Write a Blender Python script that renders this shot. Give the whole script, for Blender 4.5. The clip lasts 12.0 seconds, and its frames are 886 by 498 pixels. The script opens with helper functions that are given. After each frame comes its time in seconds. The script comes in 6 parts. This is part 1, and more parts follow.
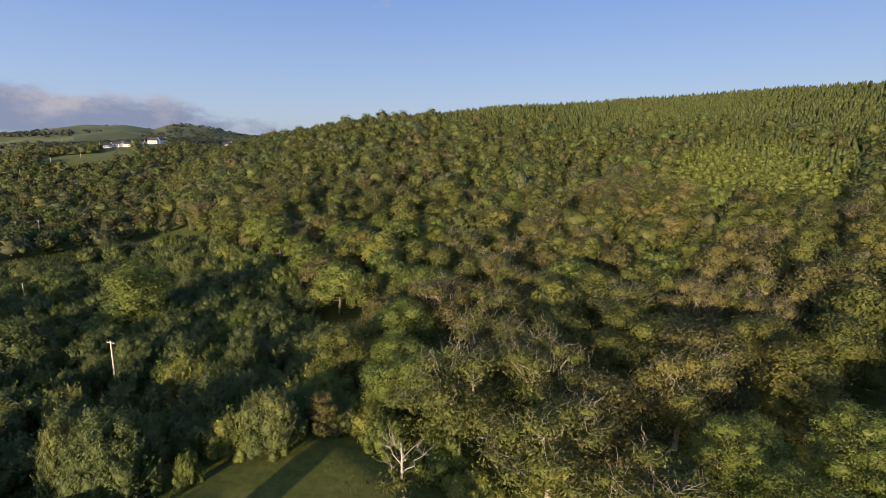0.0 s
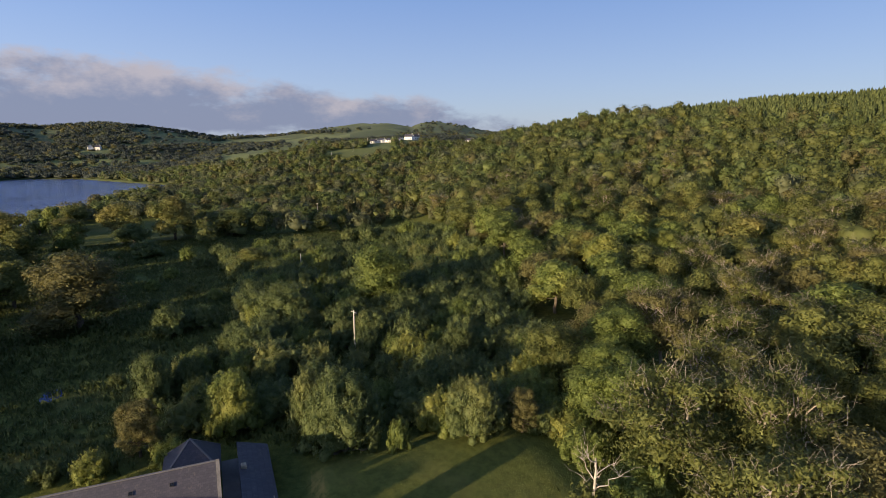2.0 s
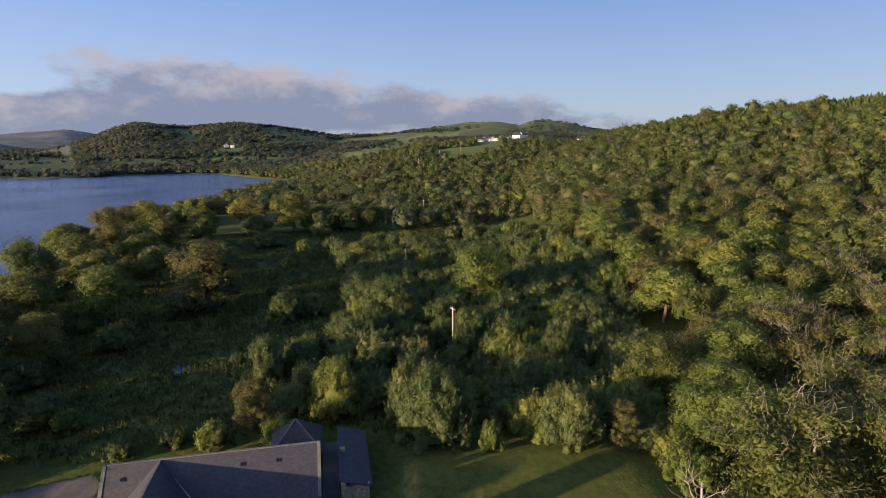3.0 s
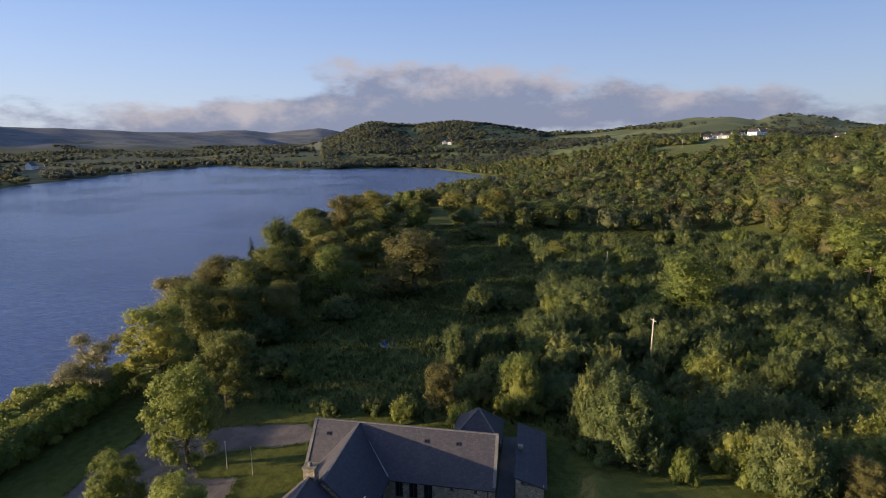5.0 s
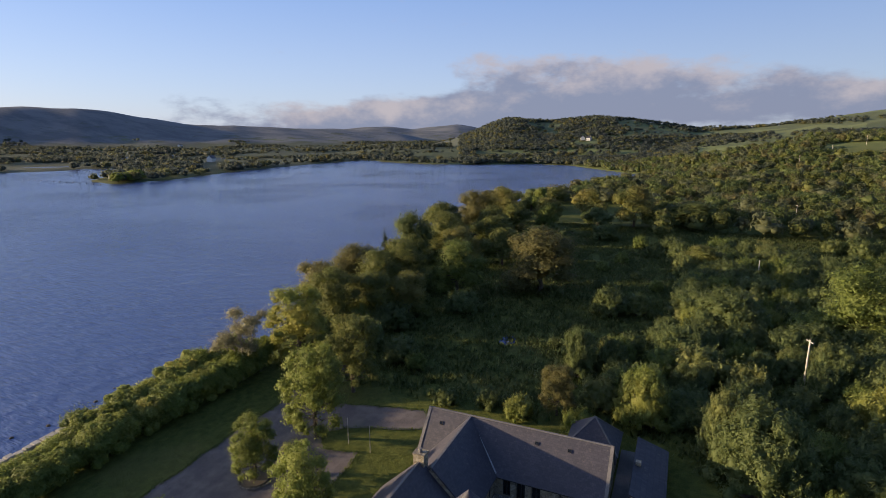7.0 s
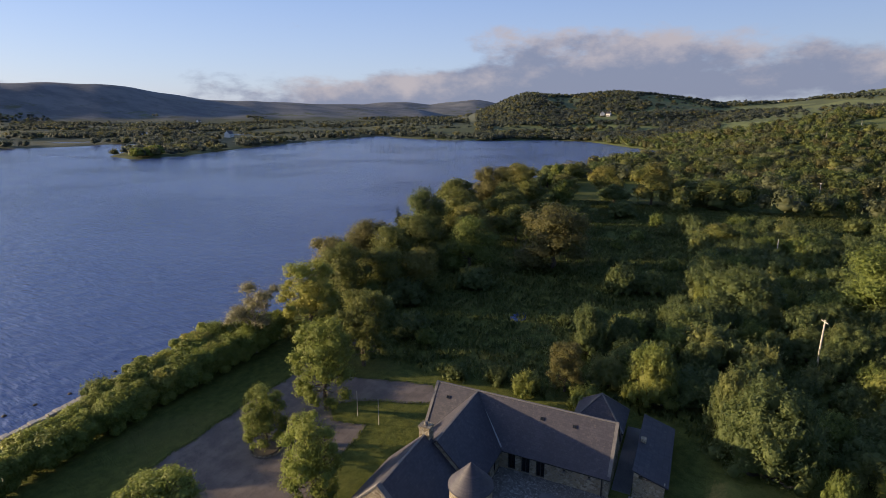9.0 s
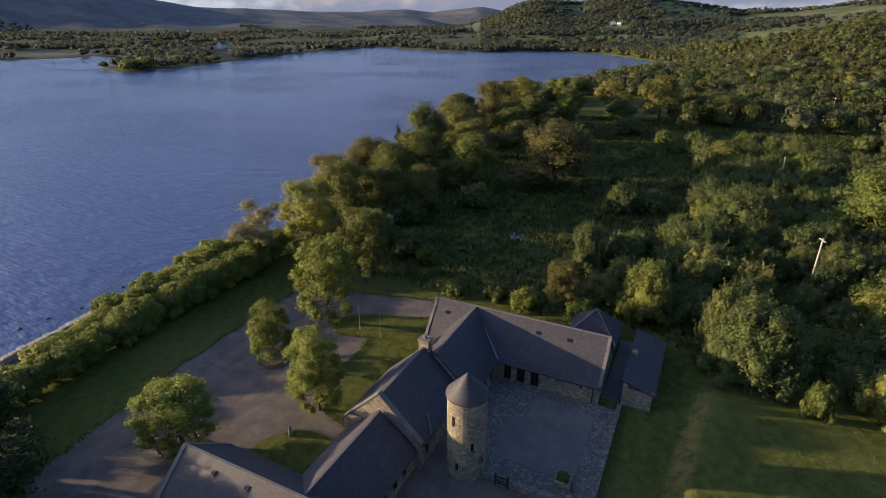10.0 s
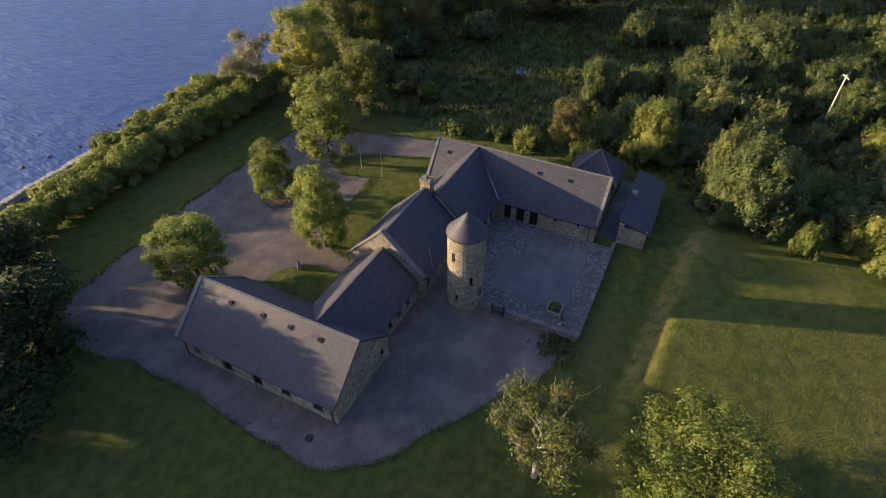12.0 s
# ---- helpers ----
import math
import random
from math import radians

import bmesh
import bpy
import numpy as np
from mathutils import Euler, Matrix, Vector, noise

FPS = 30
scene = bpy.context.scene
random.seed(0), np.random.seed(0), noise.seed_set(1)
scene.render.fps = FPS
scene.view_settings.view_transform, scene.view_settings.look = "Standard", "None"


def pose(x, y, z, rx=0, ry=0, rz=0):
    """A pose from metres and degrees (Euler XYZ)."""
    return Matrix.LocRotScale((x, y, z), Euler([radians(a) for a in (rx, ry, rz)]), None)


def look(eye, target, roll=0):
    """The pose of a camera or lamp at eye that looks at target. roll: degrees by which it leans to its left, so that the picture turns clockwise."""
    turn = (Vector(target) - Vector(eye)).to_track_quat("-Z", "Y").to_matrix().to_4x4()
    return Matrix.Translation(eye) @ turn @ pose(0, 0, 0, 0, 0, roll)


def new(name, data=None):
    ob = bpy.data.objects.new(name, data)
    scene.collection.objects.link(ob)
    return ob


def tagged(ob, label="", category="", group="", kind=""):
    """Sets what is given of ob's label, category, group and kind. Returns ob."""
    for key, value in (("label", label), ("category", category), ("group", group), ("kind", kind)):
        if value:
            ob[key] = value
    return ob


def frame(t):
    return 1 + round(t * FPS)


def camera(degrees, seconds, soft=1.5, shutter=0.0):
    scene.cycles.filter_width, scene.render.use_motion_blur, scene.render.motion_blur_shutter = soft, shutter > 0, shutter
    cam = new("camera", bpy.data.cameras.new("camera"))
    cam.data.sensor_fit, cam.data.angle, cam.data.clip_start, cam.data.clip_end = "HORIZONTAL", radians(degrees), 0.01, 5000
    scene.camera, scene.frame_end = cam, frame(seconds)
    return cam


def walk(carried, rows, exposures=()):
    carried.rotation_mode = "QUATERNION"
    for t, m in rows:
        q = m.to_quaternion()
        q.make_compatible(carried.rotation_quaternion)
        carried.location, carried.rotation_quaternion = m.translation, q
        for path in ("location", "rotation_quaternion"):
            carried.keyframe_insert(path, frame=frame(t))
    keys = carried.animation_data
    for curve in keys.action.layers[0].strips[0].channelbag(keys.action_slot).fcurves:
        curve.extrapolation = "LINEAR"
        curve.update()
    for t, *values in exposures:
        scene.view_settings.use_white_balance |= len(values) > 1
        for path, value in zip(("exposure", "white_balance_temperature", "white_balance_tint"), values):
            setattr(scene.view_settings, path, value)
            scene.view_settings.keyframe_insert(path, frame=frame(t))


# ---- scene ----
cam = camera(78.9, 12.0, soft=0.9)
# seconds, eye x y z, yaw, pitch, roll
ROWS = [
    (0.0, -0.55, -0.73, 39.70, 42.43, -10.77, -0.28),
    (0.5, -0.33, -0.21, 39.77, 48.98, -10.84, -0.16),
    (1.0, -0.16, 0.26, 39.86, 54.85, -10.92, -0.12),
    (1.5, -0.03, 0.73, 39.97, 61.09, -11.02, -0.14),
    (2.0, 0.03, 1.15, 40.04, 66.79, -11.12, -0.10),
    (2.5, -0.08, 1.50, 40.04, 72.85, -11.18, -0.13),
    (3.0, -0.21, 1.79, 40.06, 78.03, -11.26, -0.11),
    (3.5, -0.39, 2.09, 40.06, 83.92, -11.34, -0.08),
    (5.5, -1.11, 3.17, 39.97, 104.22, -11.56, 0.03),
    (6.0, -1.27, 3.45, 39.99, 108.15, -11.62, 0.06),
    (6.5, -1.40, 3.80, 40.03, 111.43, -11.68, 0.01),
    (7.0, -1.54, 4.14, 40.05, 114.00, -11.93, -0.06),
    (9.0, -1.99, 5.06, 39.97, 115.81, -14.40, -0.06),
    (9.5, -2.10, 5.26, 39.98, 115.95, -18.61, -0.08),
    (10.0, -2.22, 5.35, 39.97, 116.07, -23.12, -0.06),
    (10.5, -2.28, 5.38, 39.97, 116.15, -27.28, -0.04),
    (11.0, -2.31, 5.46, 39.97, 116.28, -31.69, -0.04),
    (11.5, -2.37, 5.51, 39.98, 116.45, -35.82, -0.13),
    (12.0, -2.42, 5.52, 40.00, 116.52, -40.08, -0.09),
]


def eye_pose(x, y, z, yaw, pitch, roll):
    a, p = radians(yaw), radians(pitch)
    ahead = Vector((-math.sin(a) * math.cos(p), math.cos(a) * math.cos(p), math.sin(p)))
    return look((x, y, z), Vector((x, y, z)) + ahead, roll)


EXPOSURE = 0.84
walk(cam, [(r[0], eye_pose(*r[1:])) for r in ROWS], [(0.0, EXPOSURE, 6320, 10), (7.0, EXPOSURE, 6500, 10), (9.0, EXPOSURE - 0.05, 6500, 10), (10.5, EXPOSURE + 0.08, 6600, 11), (12.0, EXPOSURE + 0.38, 6680, 12)])

# ---- world and sun ----
SUN_WAY = Vector((-0.33, 0.94, -0.158)).normalized()  # the way the light travels
SUN_UP = math.asin(-SUN_WAY.z)
SUN_TURN = math.atan2(-SUN_WAY.x, -SUN_WAY.y)

sun = new("sun", bpy.data.lights.new("sun", "SUN"))
sun.data.energy, sun.data.angle, sun.data.color = 5.0, radians(0.7), (1.0, 0.74, 0.44)
sun.matrix_world = look((0, 0, 300), Vector((0, 0, 300)) + SUN_WAY)


class Nodes:
    """A small wrapper to write node trees in few lines."""

    def __init__(self, tree):
        self.tree = tree
        tree.nodes.clear()

    def add(self, kind, operation="", data_type="", feature="", smooth=False):
        node = self.tree.nodes.new(kind)
        if operation:
            node.operation = operation
        if data_type:
            node.data_type = data_type
        if feature:
            node.feature = feature
        if smooth:
            node.interpolation_type = "SMOOTHSTEP"
        return node

    def link(self, a, b):
        self.tree.links.new(a, b)

    def put(self, socket, value):
        if isinstance(value, bpy.types.NodeSocket):
            self.link(value, socket)
        else:
            socket.default_value = value

    def math(self, op, a, b=0.0, c=0.0):
        n = self.add("ShaderNodeMath", operation=op)
        for s, v in zip(n.inputs, (a, b, c)):
            self.put(s, v)
        return n.outputs[0]

    def mix(self, fac, a, b):
        n = self.add("ShaderNodeMix", data_type="RGBA")
        self.put(n.inputs[0], fac)
        self.put(n.inputs[6], (*a, 1.0) if isinstance(a, tuple) else a)
        self.put(n.inputs[7], (*b, 1.0) if isinstance(b, tuple) else b)
        return n.outputs[2]

    def ramp(self, value, lo, hi):
        n = self.add("ShaderNodeMapRange", smooth=True)
        self.put(n.inputs[0], value)
        n.inputs[1].default_value, n.inputs[2].default_value = lo, hi
        return n.outputs[0]

    def noise(self, where, scale, detail=3.0, rough=0.55, out=0):
        n = self.add("ShaderNodeTexNoise")
        self.put(n.inputs["Vector"], where)
        n.inputs["Scale"].default_value, n.inputs["Detail"].default_value, n.inputs["Roughness"].default_value = scale, detail, rough
        return n.outputs[out]

    def voronoi(self, where, scale, feature="F1", out=0):
        n = self.add("ShaderNodeTexVoronoi", feature=feature)
        self.put(n.inputs["Vector"], where)
        n.inputs["Scale"].default_value = scale
        return n.outputs[out]

    def stretch(self, where, scale):
        n = self.add("ShaderNodeMapping")
        self.put(n.inputs[0], where)
        n.inputs[3].default_value = scale
        return n.outputs[0]


def make_sky():
    world = bpy.data.worlds.new("sky")
    scene.world = world
    world.use_nodes = True
    g = Nodes(world.node_tree)
    sky = g.add("ShaderNodeTexSky")
    sky.sky_type = "NISHITA"
    sky.sun_disc, sky.sun_elevation, sky.sun_rotation = False, SUN_UP, SUN_TURN
    sky.air_density, sky.dust_density, sky.ozone_density = 1.0, 0.6, 1.5
    where = g.add("ShaderNodeTexCoord").outputs["Generated"]
    part = g.add("ShaderNodeSeparateXYZ")
    g.link(where, part.inputs[0])
    x, y, z = part.outputs
    # a bank of cumulus low over the western hills, and thin shreds of it elsewhere
    spread = g.stretch(where, (1.0, 1.0, 2.4))
    big = g.noise(spread, 5.0, 8.0, 0.56)
    fine = g.noise(spread, 19.0, 6.0, 0.6)
    body = g.math("ADD", g.math("MULTIPLY", big, 0.62), g.math("MULTIPLY", fine, 0.38))
    turn = g.math("ARCTAN2", g.math("MULTIPLY", x, -1.0), y)
    along = g.ramp(turn, radians(66), radians(106))
    top = g.math("ADD", 0.075, g.math("MULTIPLY", along, 0.065))
    ends = g.math("MULTIPLY", g.ramp(turn, radians(58), radians(72)), g.math("SUBTRACT", 1.0, g.ramp(turn, radians(104), radians(119))))
    under = g.math("SUBTRACT", 1.0, g.ramp(g.math("SUBTRACT", z, top), -0.035, 0.03))
    bank = g.math("MULTIPLY", g.math("MULTIPLY", ends, under), g.ramp(z, 0.005, 0.05))
    strip = g.math("MULTIPLY", g.math("SUBTRACT", 1.0, g.ramp(z, 0.025, 0.07)), g.ramp(turn, radians(30), radians(75)))
    cover = g.math("ADD", g.math("MULTIPLY", bank, 0.34), g.math("MULTIPLY", strip, 0.17))
    # a low pale strip of it along the southern horizon
    low = g.math("MULTIPLY", g.ramp(turn, radians(104), radians(116)), g.math("SUBTRACT", 1.0, g.ramp(turn, radians(126), radians(142))))
    low = g.math("MULTIPLY", low, g.math("SUBTRACT", 1.0, g.ramp(z, 0.05, 0.085)))
    cover = g.math("ADD", cover, g.math("MULTIPLY", low, 0.27))
    cloud = g.ramp(g.math("ADD", body, cover), 0.62, 0.83)
    puff = g.noise(g.stretch(where, (1.0, 1.0, 1.8)), 11.0, 7.0, 0.62)
    shine = g.math("ADD", g.math("MULTIPLY", puff, 1.5), g.math("ADD", g.math("MULTIPLY", along, 0.27), g.math("MULTIPLY", low, 0.5)))
    lit = g.ramp(g.math("ADD", shine, g.math("MULTIPLY", g.math("SUBTRACT", z, top), 7.5)), 0.46, 1.02)
    colour = g.mix(lit, (1.9, 2.15, 3.1), (4.1, 3.7, 3.95))
    blue = g.add("ShaderNodeVectorMath", operation="MULTIPLY")
    g.link(sky.outputs[0], blue.inputs[0])
    blue.inputs[1].default_value = (0.92, 0.98, 1.42)
    clear = g.mix(g.ramp(z, -0.02, 0.38), (4.45, 5.3, 7.0), (1.70, 3.2, 6.7))
    clear = g.mix(g.ramp(z, 0.36, 0.8), clear, (1.25, 1.95, 3.5))
    base = g.mix(0.6, blue.outputs[0], clear)
    base = g.mix(g.math("MULTIPLY", g.ramp(z, 0.34, 0.85), 0.25), base, (0.3, 0.6, 1.5))
    glow = g.add("ShaderNodeVectorMath", operation="MULTIPLY")
    g.link(base, glow.inputs[0])
    g.link(g.math("SUBTRACT", 1.15, g.math("MULTIPLY", g.ramp(y, -0.64, 0.77), 0.30)), glow.inputs[1])
    base = glow.outputs[0]
    toward = g.add("ShaderNodeVectorMath", operation="DOT_PRODUCT")
    g.link(where, toward.inputs[0])
    toward.inputs[1].default_value = -SUN_WAY
    halo = g.math("POWER", g.ramp(toward.outputs["Value"], 0.72, 1.0), 1.5)
    flare = g.mix(halo, (0.0, 0.0, 0.0), (15.0, 13.0, 10.5))
    lit_sky = g.add("ShaderNodeVectorMath", operation="ADD")
    g.link(base, lit_sky.inputs[0])
    g.link(flare, lit_sky.inputs[1])
    base = lit_sky.outputs[0]
    back = g.add("ShaderNodeBackground")
    g.link(g.mix(g.math("MULTIPLY", cloud, 0.9), base, colour), back.inputs[0])
    back.inputs[1].default_value = 0.070
    g.link(back.outputs[0], g.add("ShaderNodeOutputWorld").inputs[0])


make_sky()


# ---- materials ----
def material(name):
    m = bpy.data.materials.new(name)
    m.use_nodes = True
    g = Nodes(m.node_tree)
    shader, end = g.add("ShaderNodeBsdfPrincipled"), g.add("ShaderNodeOutputMaterial")
    g.link(shader.outputs[0], end.inputs[0])
    return m, g, shader, end


def place_of(g):
    return g.add("ShaderNodeNewGeometry").outputs["Position"]


def bump(g, shader, height, strength, distance):
    n = g.add("ShaderNodeBump")
    n.inputs["Strength"].default_value, n.inputs["Distance"].default_value = strength, distance
    g.link(height, n.inputs["Height"])
    g.link(n.outputs[0], shader.inputs["Normal"])


def leaf_material(name, dark, light, autumn=None, patch=0.25, single=True):
    """Foliage: every clump and every tree a little different, with light passing through."""
    m, g, shader, end = material(name)
    geo = g.add("ShaderNodeNewGeometry")
    own = g.add("ShaderNodeObjectInfo").outputs["Random"]
    where = geo.outputs["Position"]
    tone = g.math("ADD", g.math("MULTIPLY", geo.outputs["Random Per Island"], 0.4), g.math("MULTIPLY", g.noise(where, 0.9, 2.0), 0.7))
    colour = g.mix(g.ramp(tone, 0.1, 1.0), dark, light)
    tree = g.math("ADD", g.math("MULTIPLY", own, 0.6), g.math("MULTIPLY", g.noise(where, 0.12, 1.0), 0.7)) if single else g.math("MULTIPLY", g.noise(where, 0.13, 2.0, 0.7), 1.25)
    if autumn:
        colour = g.mix(g.math("MULTIPLY", g.ramp(tree, 1.0 - patch, 1.05), 0.85), colour, autumn)
    shade = g.add("ShaderNodeHueSaturation")
    g.link(colour, shade.inputs["Color"])
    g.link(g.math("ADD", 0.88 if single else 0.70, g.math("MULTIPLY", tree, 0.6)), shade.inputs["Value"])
    colour = shade.outputs[0]
    g.link(colour, shader.inputs["Base Color"])
    shader.inputs["Roughness"].default_value = 0.6
    shader.inputs["Specular IOR Level"].default_value = 0.25
    through_light = g.add("ShaderNodeBsdfTranslucent")
    g.link(colour, through_light.inputs[0])
    both = g.add("ShaderNodeMixShader")
    both.inputs[0].default_value = 0.5
    g.link(shader.outputs[0], both.inputs[1])
    g.link(through_light.outputs[0], both.inputs[2])
    g.link(both.outputs[0], end.inputs[0])
    return m


def rough_material(name, dark, light, scale, rough=0.85, relief=0.3, depth=0.02, second=None, metal=0.0):
    m, g, shader, end = material(name)
    where = place_of(g)
    a, b = g.noise(where, scale, 5.0, 0.6), g.noise(where, scale * 0.13, 3.0)
    colour = g.mix(g.ramp(g.math("ADD", g.math("MULTIPLY", a, 0.6), g.math("MULTIPLY", b, 0.4)), 0.32, 0.68), dark, light)
    if second:
        colour = g.mix(g.ramp(g.noise(where, scale * 0.05, 4.0, 0.65), 0.5, 0.68), colour, second)
    g.link(colour, shader.inputs["Base Color"])
    shader.inputs["Roughness"].default_value, shader.inputs["Metallic"].default_value = rough, metal
    bump(g, shader, a, relief, depth)
    return m


def stone_material(name, tones, scale, relief=0.8, joint=(0.30, 0.27, 0.22)):
    """Rubble: irregular stones with recessed joints."""
    m, g, shader, end = material(name)
    where = place_of(g)
    bent = g.add("ShaderNodeVectorMath", operation="ADD")
    g.link(where, bent.inputs[0])
    g.link(g.noise(where, scale * 0.8, 2.0, out=1), bent.inputs[1])
    cells = g.stretch(bent.outputs[0], (1.0, 1.0, 1.7))
    tone = g.add("ShaderNodeSeparateColor")
    g.link(g.voronoi(cells, scale, out=1), tone.inputs[0])
    edge = g.voronoi(cells, scale, "DISTANCE_TO_EDGE")
    colour = g.mix(tone.outputs[0], tones[0], tones[1])
    colour = g.mix(g.ramp(tone.outputs[1], 0.72, 0.78), colour, tones[2])
    colour = g.mix(g.math("MULTIPLY", g.noise(where, 9.0, 4.0), 0.5), colour, tones[0])
    colour = g.mix(g.ramp(edge, 0.02, 0.09), joint, colour)
    colour = g.mix(g.math("MULTIPLY", g.ramp(g.noise(where, 0.7, 4.0, 0.7), 0.5, 0.75), 0.5), colour, (0.09, 0.08, 0.06))
    g.link(colour, shader.inputs["Base Color"])
    shader.inputs["Roughness"].default_value = 0.9
    bump(g, shader, g.math("ADD", g.ramp(edge, 0.0, 0.14), g.math("MULTIPLY", g.noise(where, 14.0, 3.0), 0.3)), relief, 0.05)
    return m


def slate_material(name, dark, light, along):
    """Slate courses down the slope, with lichen."""
    m, g, shader, end = material(name)
    where = place_of(g)
    part = g.add("ShaderNodeSeparateXYZ")
    g.link(where, part.inputs[0])
    bricks = g.add("ShaderNodeTexBrick")
    flat = g.add("ShaderNodeCombineXYZ")
    g.link(part.outputs[0 if along == "x" else 1], flat.inputs[0])
    g.link(g.math("MULTIPLY", part.outputs[2], 1.4), flat.inputs[1])
    g.link(flat.outputs[0], bricks.inputs["Vector"])
    bricks.inputs["Color1"].default_value, bricks.inputs["Color2"].default_value, bricks.inputs["Mortar"].default_value = (0.25, 0.25, 0.25, 1), (0.85, 0.85, 0.85, 1), (0, 0, 0, 1)
    bricks.inputs["Scale"].default_value, bricks.inputs["Mortar Size"].default_value = 1.0, 0.012
    bricks.inputs["Brick Width"].default_value, bricks.inputs["Row Height"].default_value = 0.36, 0.26
    tone = g.add("ShaderNodeSeparateColor")
    g.link(bricks.outputs[0], tone.inputs[0])
    colour = g.mix(g.math("MULTIPLY", tone.outputs[0], g.math("ADD", 0.3, g.math("MULTIPLY", g.noise(where, 0.5, 4.0), 0.9))), dark, light)
    colour = g.mix(g.math("MULTIPLY", g.ramp(g.noise(where, 2.3, 6.0, 0.7), 0.55, 0.72), 0.18), colour, (0.30, 0.27, 0.20))
    g.link(colour, shader.inputs["Base Color"])
    shader.inputs["Roughness"].default_value = 0.62
    bump(g, shader, tone.outputs[0], 0.5, 0.015)
    return m


def plain_material(name, colour, rough=0.5, metal=0.0):
    m, g, shader, end = material(name)
    where = place_of(g)
    low = tuple(c * 0.72 for c in colour)
    g.link(g.mix(g.noise(where, 6.0, 5.0, 0.65), low, colour), shader.inputs["Base Color"])
    shader.inputs["Roughness"].default_value, shader.inputs["Metallic"].default_value = rough, metal
    return m


def ground_material():
    """Pasture, rough meadow and heath, by patches; distance haze is painted into the far heath."""
    m, g, shader, end = material("grass_ground")
    where = place_of(g)
    blade, tuft, patch = g.noise(where, 7.0, 4.0, 0.7), g.noise(where, 0.9, 5.0, 0.65), g.noise(where, 0.06, 4.0, 0.6)
    colour = g.mix(g.ramp(tuft, 0.3, 0.7), (0.060, 0.077, 0.018), (0.138, 0.149, 0.038))
    colour = g.mix(g.math("MULTIPLY", g.ramp(patch, 0.5, 0.7), 0.6), colour, (0.172, 0.150, 0.054))
    colour = g.mix(g.math("MULTIPLY", blade, 0.4), colour, (0.045, 0.062, 0.016))
    part = g.add("ShaderNodeSeparateXYZ")
    g.link(where, part.inputs[0])
    cells = g.add("ShaderNodeSeparateColor")
    g.link(g.voronoi(where, 0.008, out=1), cells.inputs[0])
    field = g.mix(cells.outputs[0], (0.095, 0.115, 0.055), (0.165, 0.195, 0.075))
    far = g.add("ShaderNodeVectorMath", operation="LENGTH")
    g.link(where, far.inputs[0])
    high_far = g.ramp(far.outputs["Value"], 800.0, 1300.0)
    haze_mask = g.math("MULTIPLY", g.math("SUBTRACT", 1.0, g.math("MULTIPLY", g.ramp(part.outputs[1], -900.0, -350.0), 0.9)), g.ramp(part.outputs[2], 5.0, 24.0))
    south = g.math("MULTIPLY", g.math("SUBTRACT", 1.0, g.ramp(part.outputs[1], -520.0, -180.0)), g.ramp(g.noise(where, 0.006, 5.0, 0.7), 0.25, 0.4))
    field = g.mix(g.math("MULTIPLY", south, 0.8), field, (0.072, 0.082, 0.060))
    # moorland tones with the blue-grey of distance haze painted in
    hazy_moor = g.mix(g.ramp(g.noise(g.stretch(where, (1.0, 0.4, 1.0)), 0.012, 6.0, 0.7), 0.38, 0.6), (0.110, 0.124, 0.142), (0.172, 0.182, 0.196))
    heath = g.mix(g.math("MULTIPLY", g.math("MULTIPLY", high_far, haze_mask), g.ramp(g.math("ADD", g.noise(where, 0.012, 5.0, 0.7), g.math("MULTIPLY", part.outputs[2], 0.0012)), 0.36, 0.54)), field, hazy_moor)
    lean = g.add("ShaderNodeSeparateXYZ")
    g.link(g.add("ShaderNodeNewGeometry").outputs["True Normal"], lean.inputs[0])
    steep = g.math("SUBTRACT", 1.0, g.ramp(lean.outputs[2], 0.82, 0.94))
    colour = g.mix(g.math("MULTIPLY", steep, g.math("MULTIPLY", g.ramp(tuft, 0.3, 0.65), 0.7)), colour, (0.27, 0.19, 0.07))
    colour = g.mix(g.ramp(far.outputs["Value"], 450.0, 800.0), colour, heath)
    g.link(colour, shader.inputs["Base Color"])
    shader.inputs["Roughness"].default_value = 0.9
    shader.inputs["Specular IOR Level"].default_value = 0.1
    g.link(g.math("MULTIPLY", g.math("SUBTRACT", 1.0, g.ramp(far.outputs["Value"], 62.0, 95.0)), 0.3), shader.inputs["Sheen Weight"])
    shader.inputs["Sheen Roughness"].default_value = 0.5
    shader.inputs["Sheen Tint"].default_value = (0.42, 0.46, 0.14, 1)
    bump(g, shader, g.math("ADD", blade, g.math("MULTIPLY", tuft, 2.0)), 0.6, 0.12)
    return m


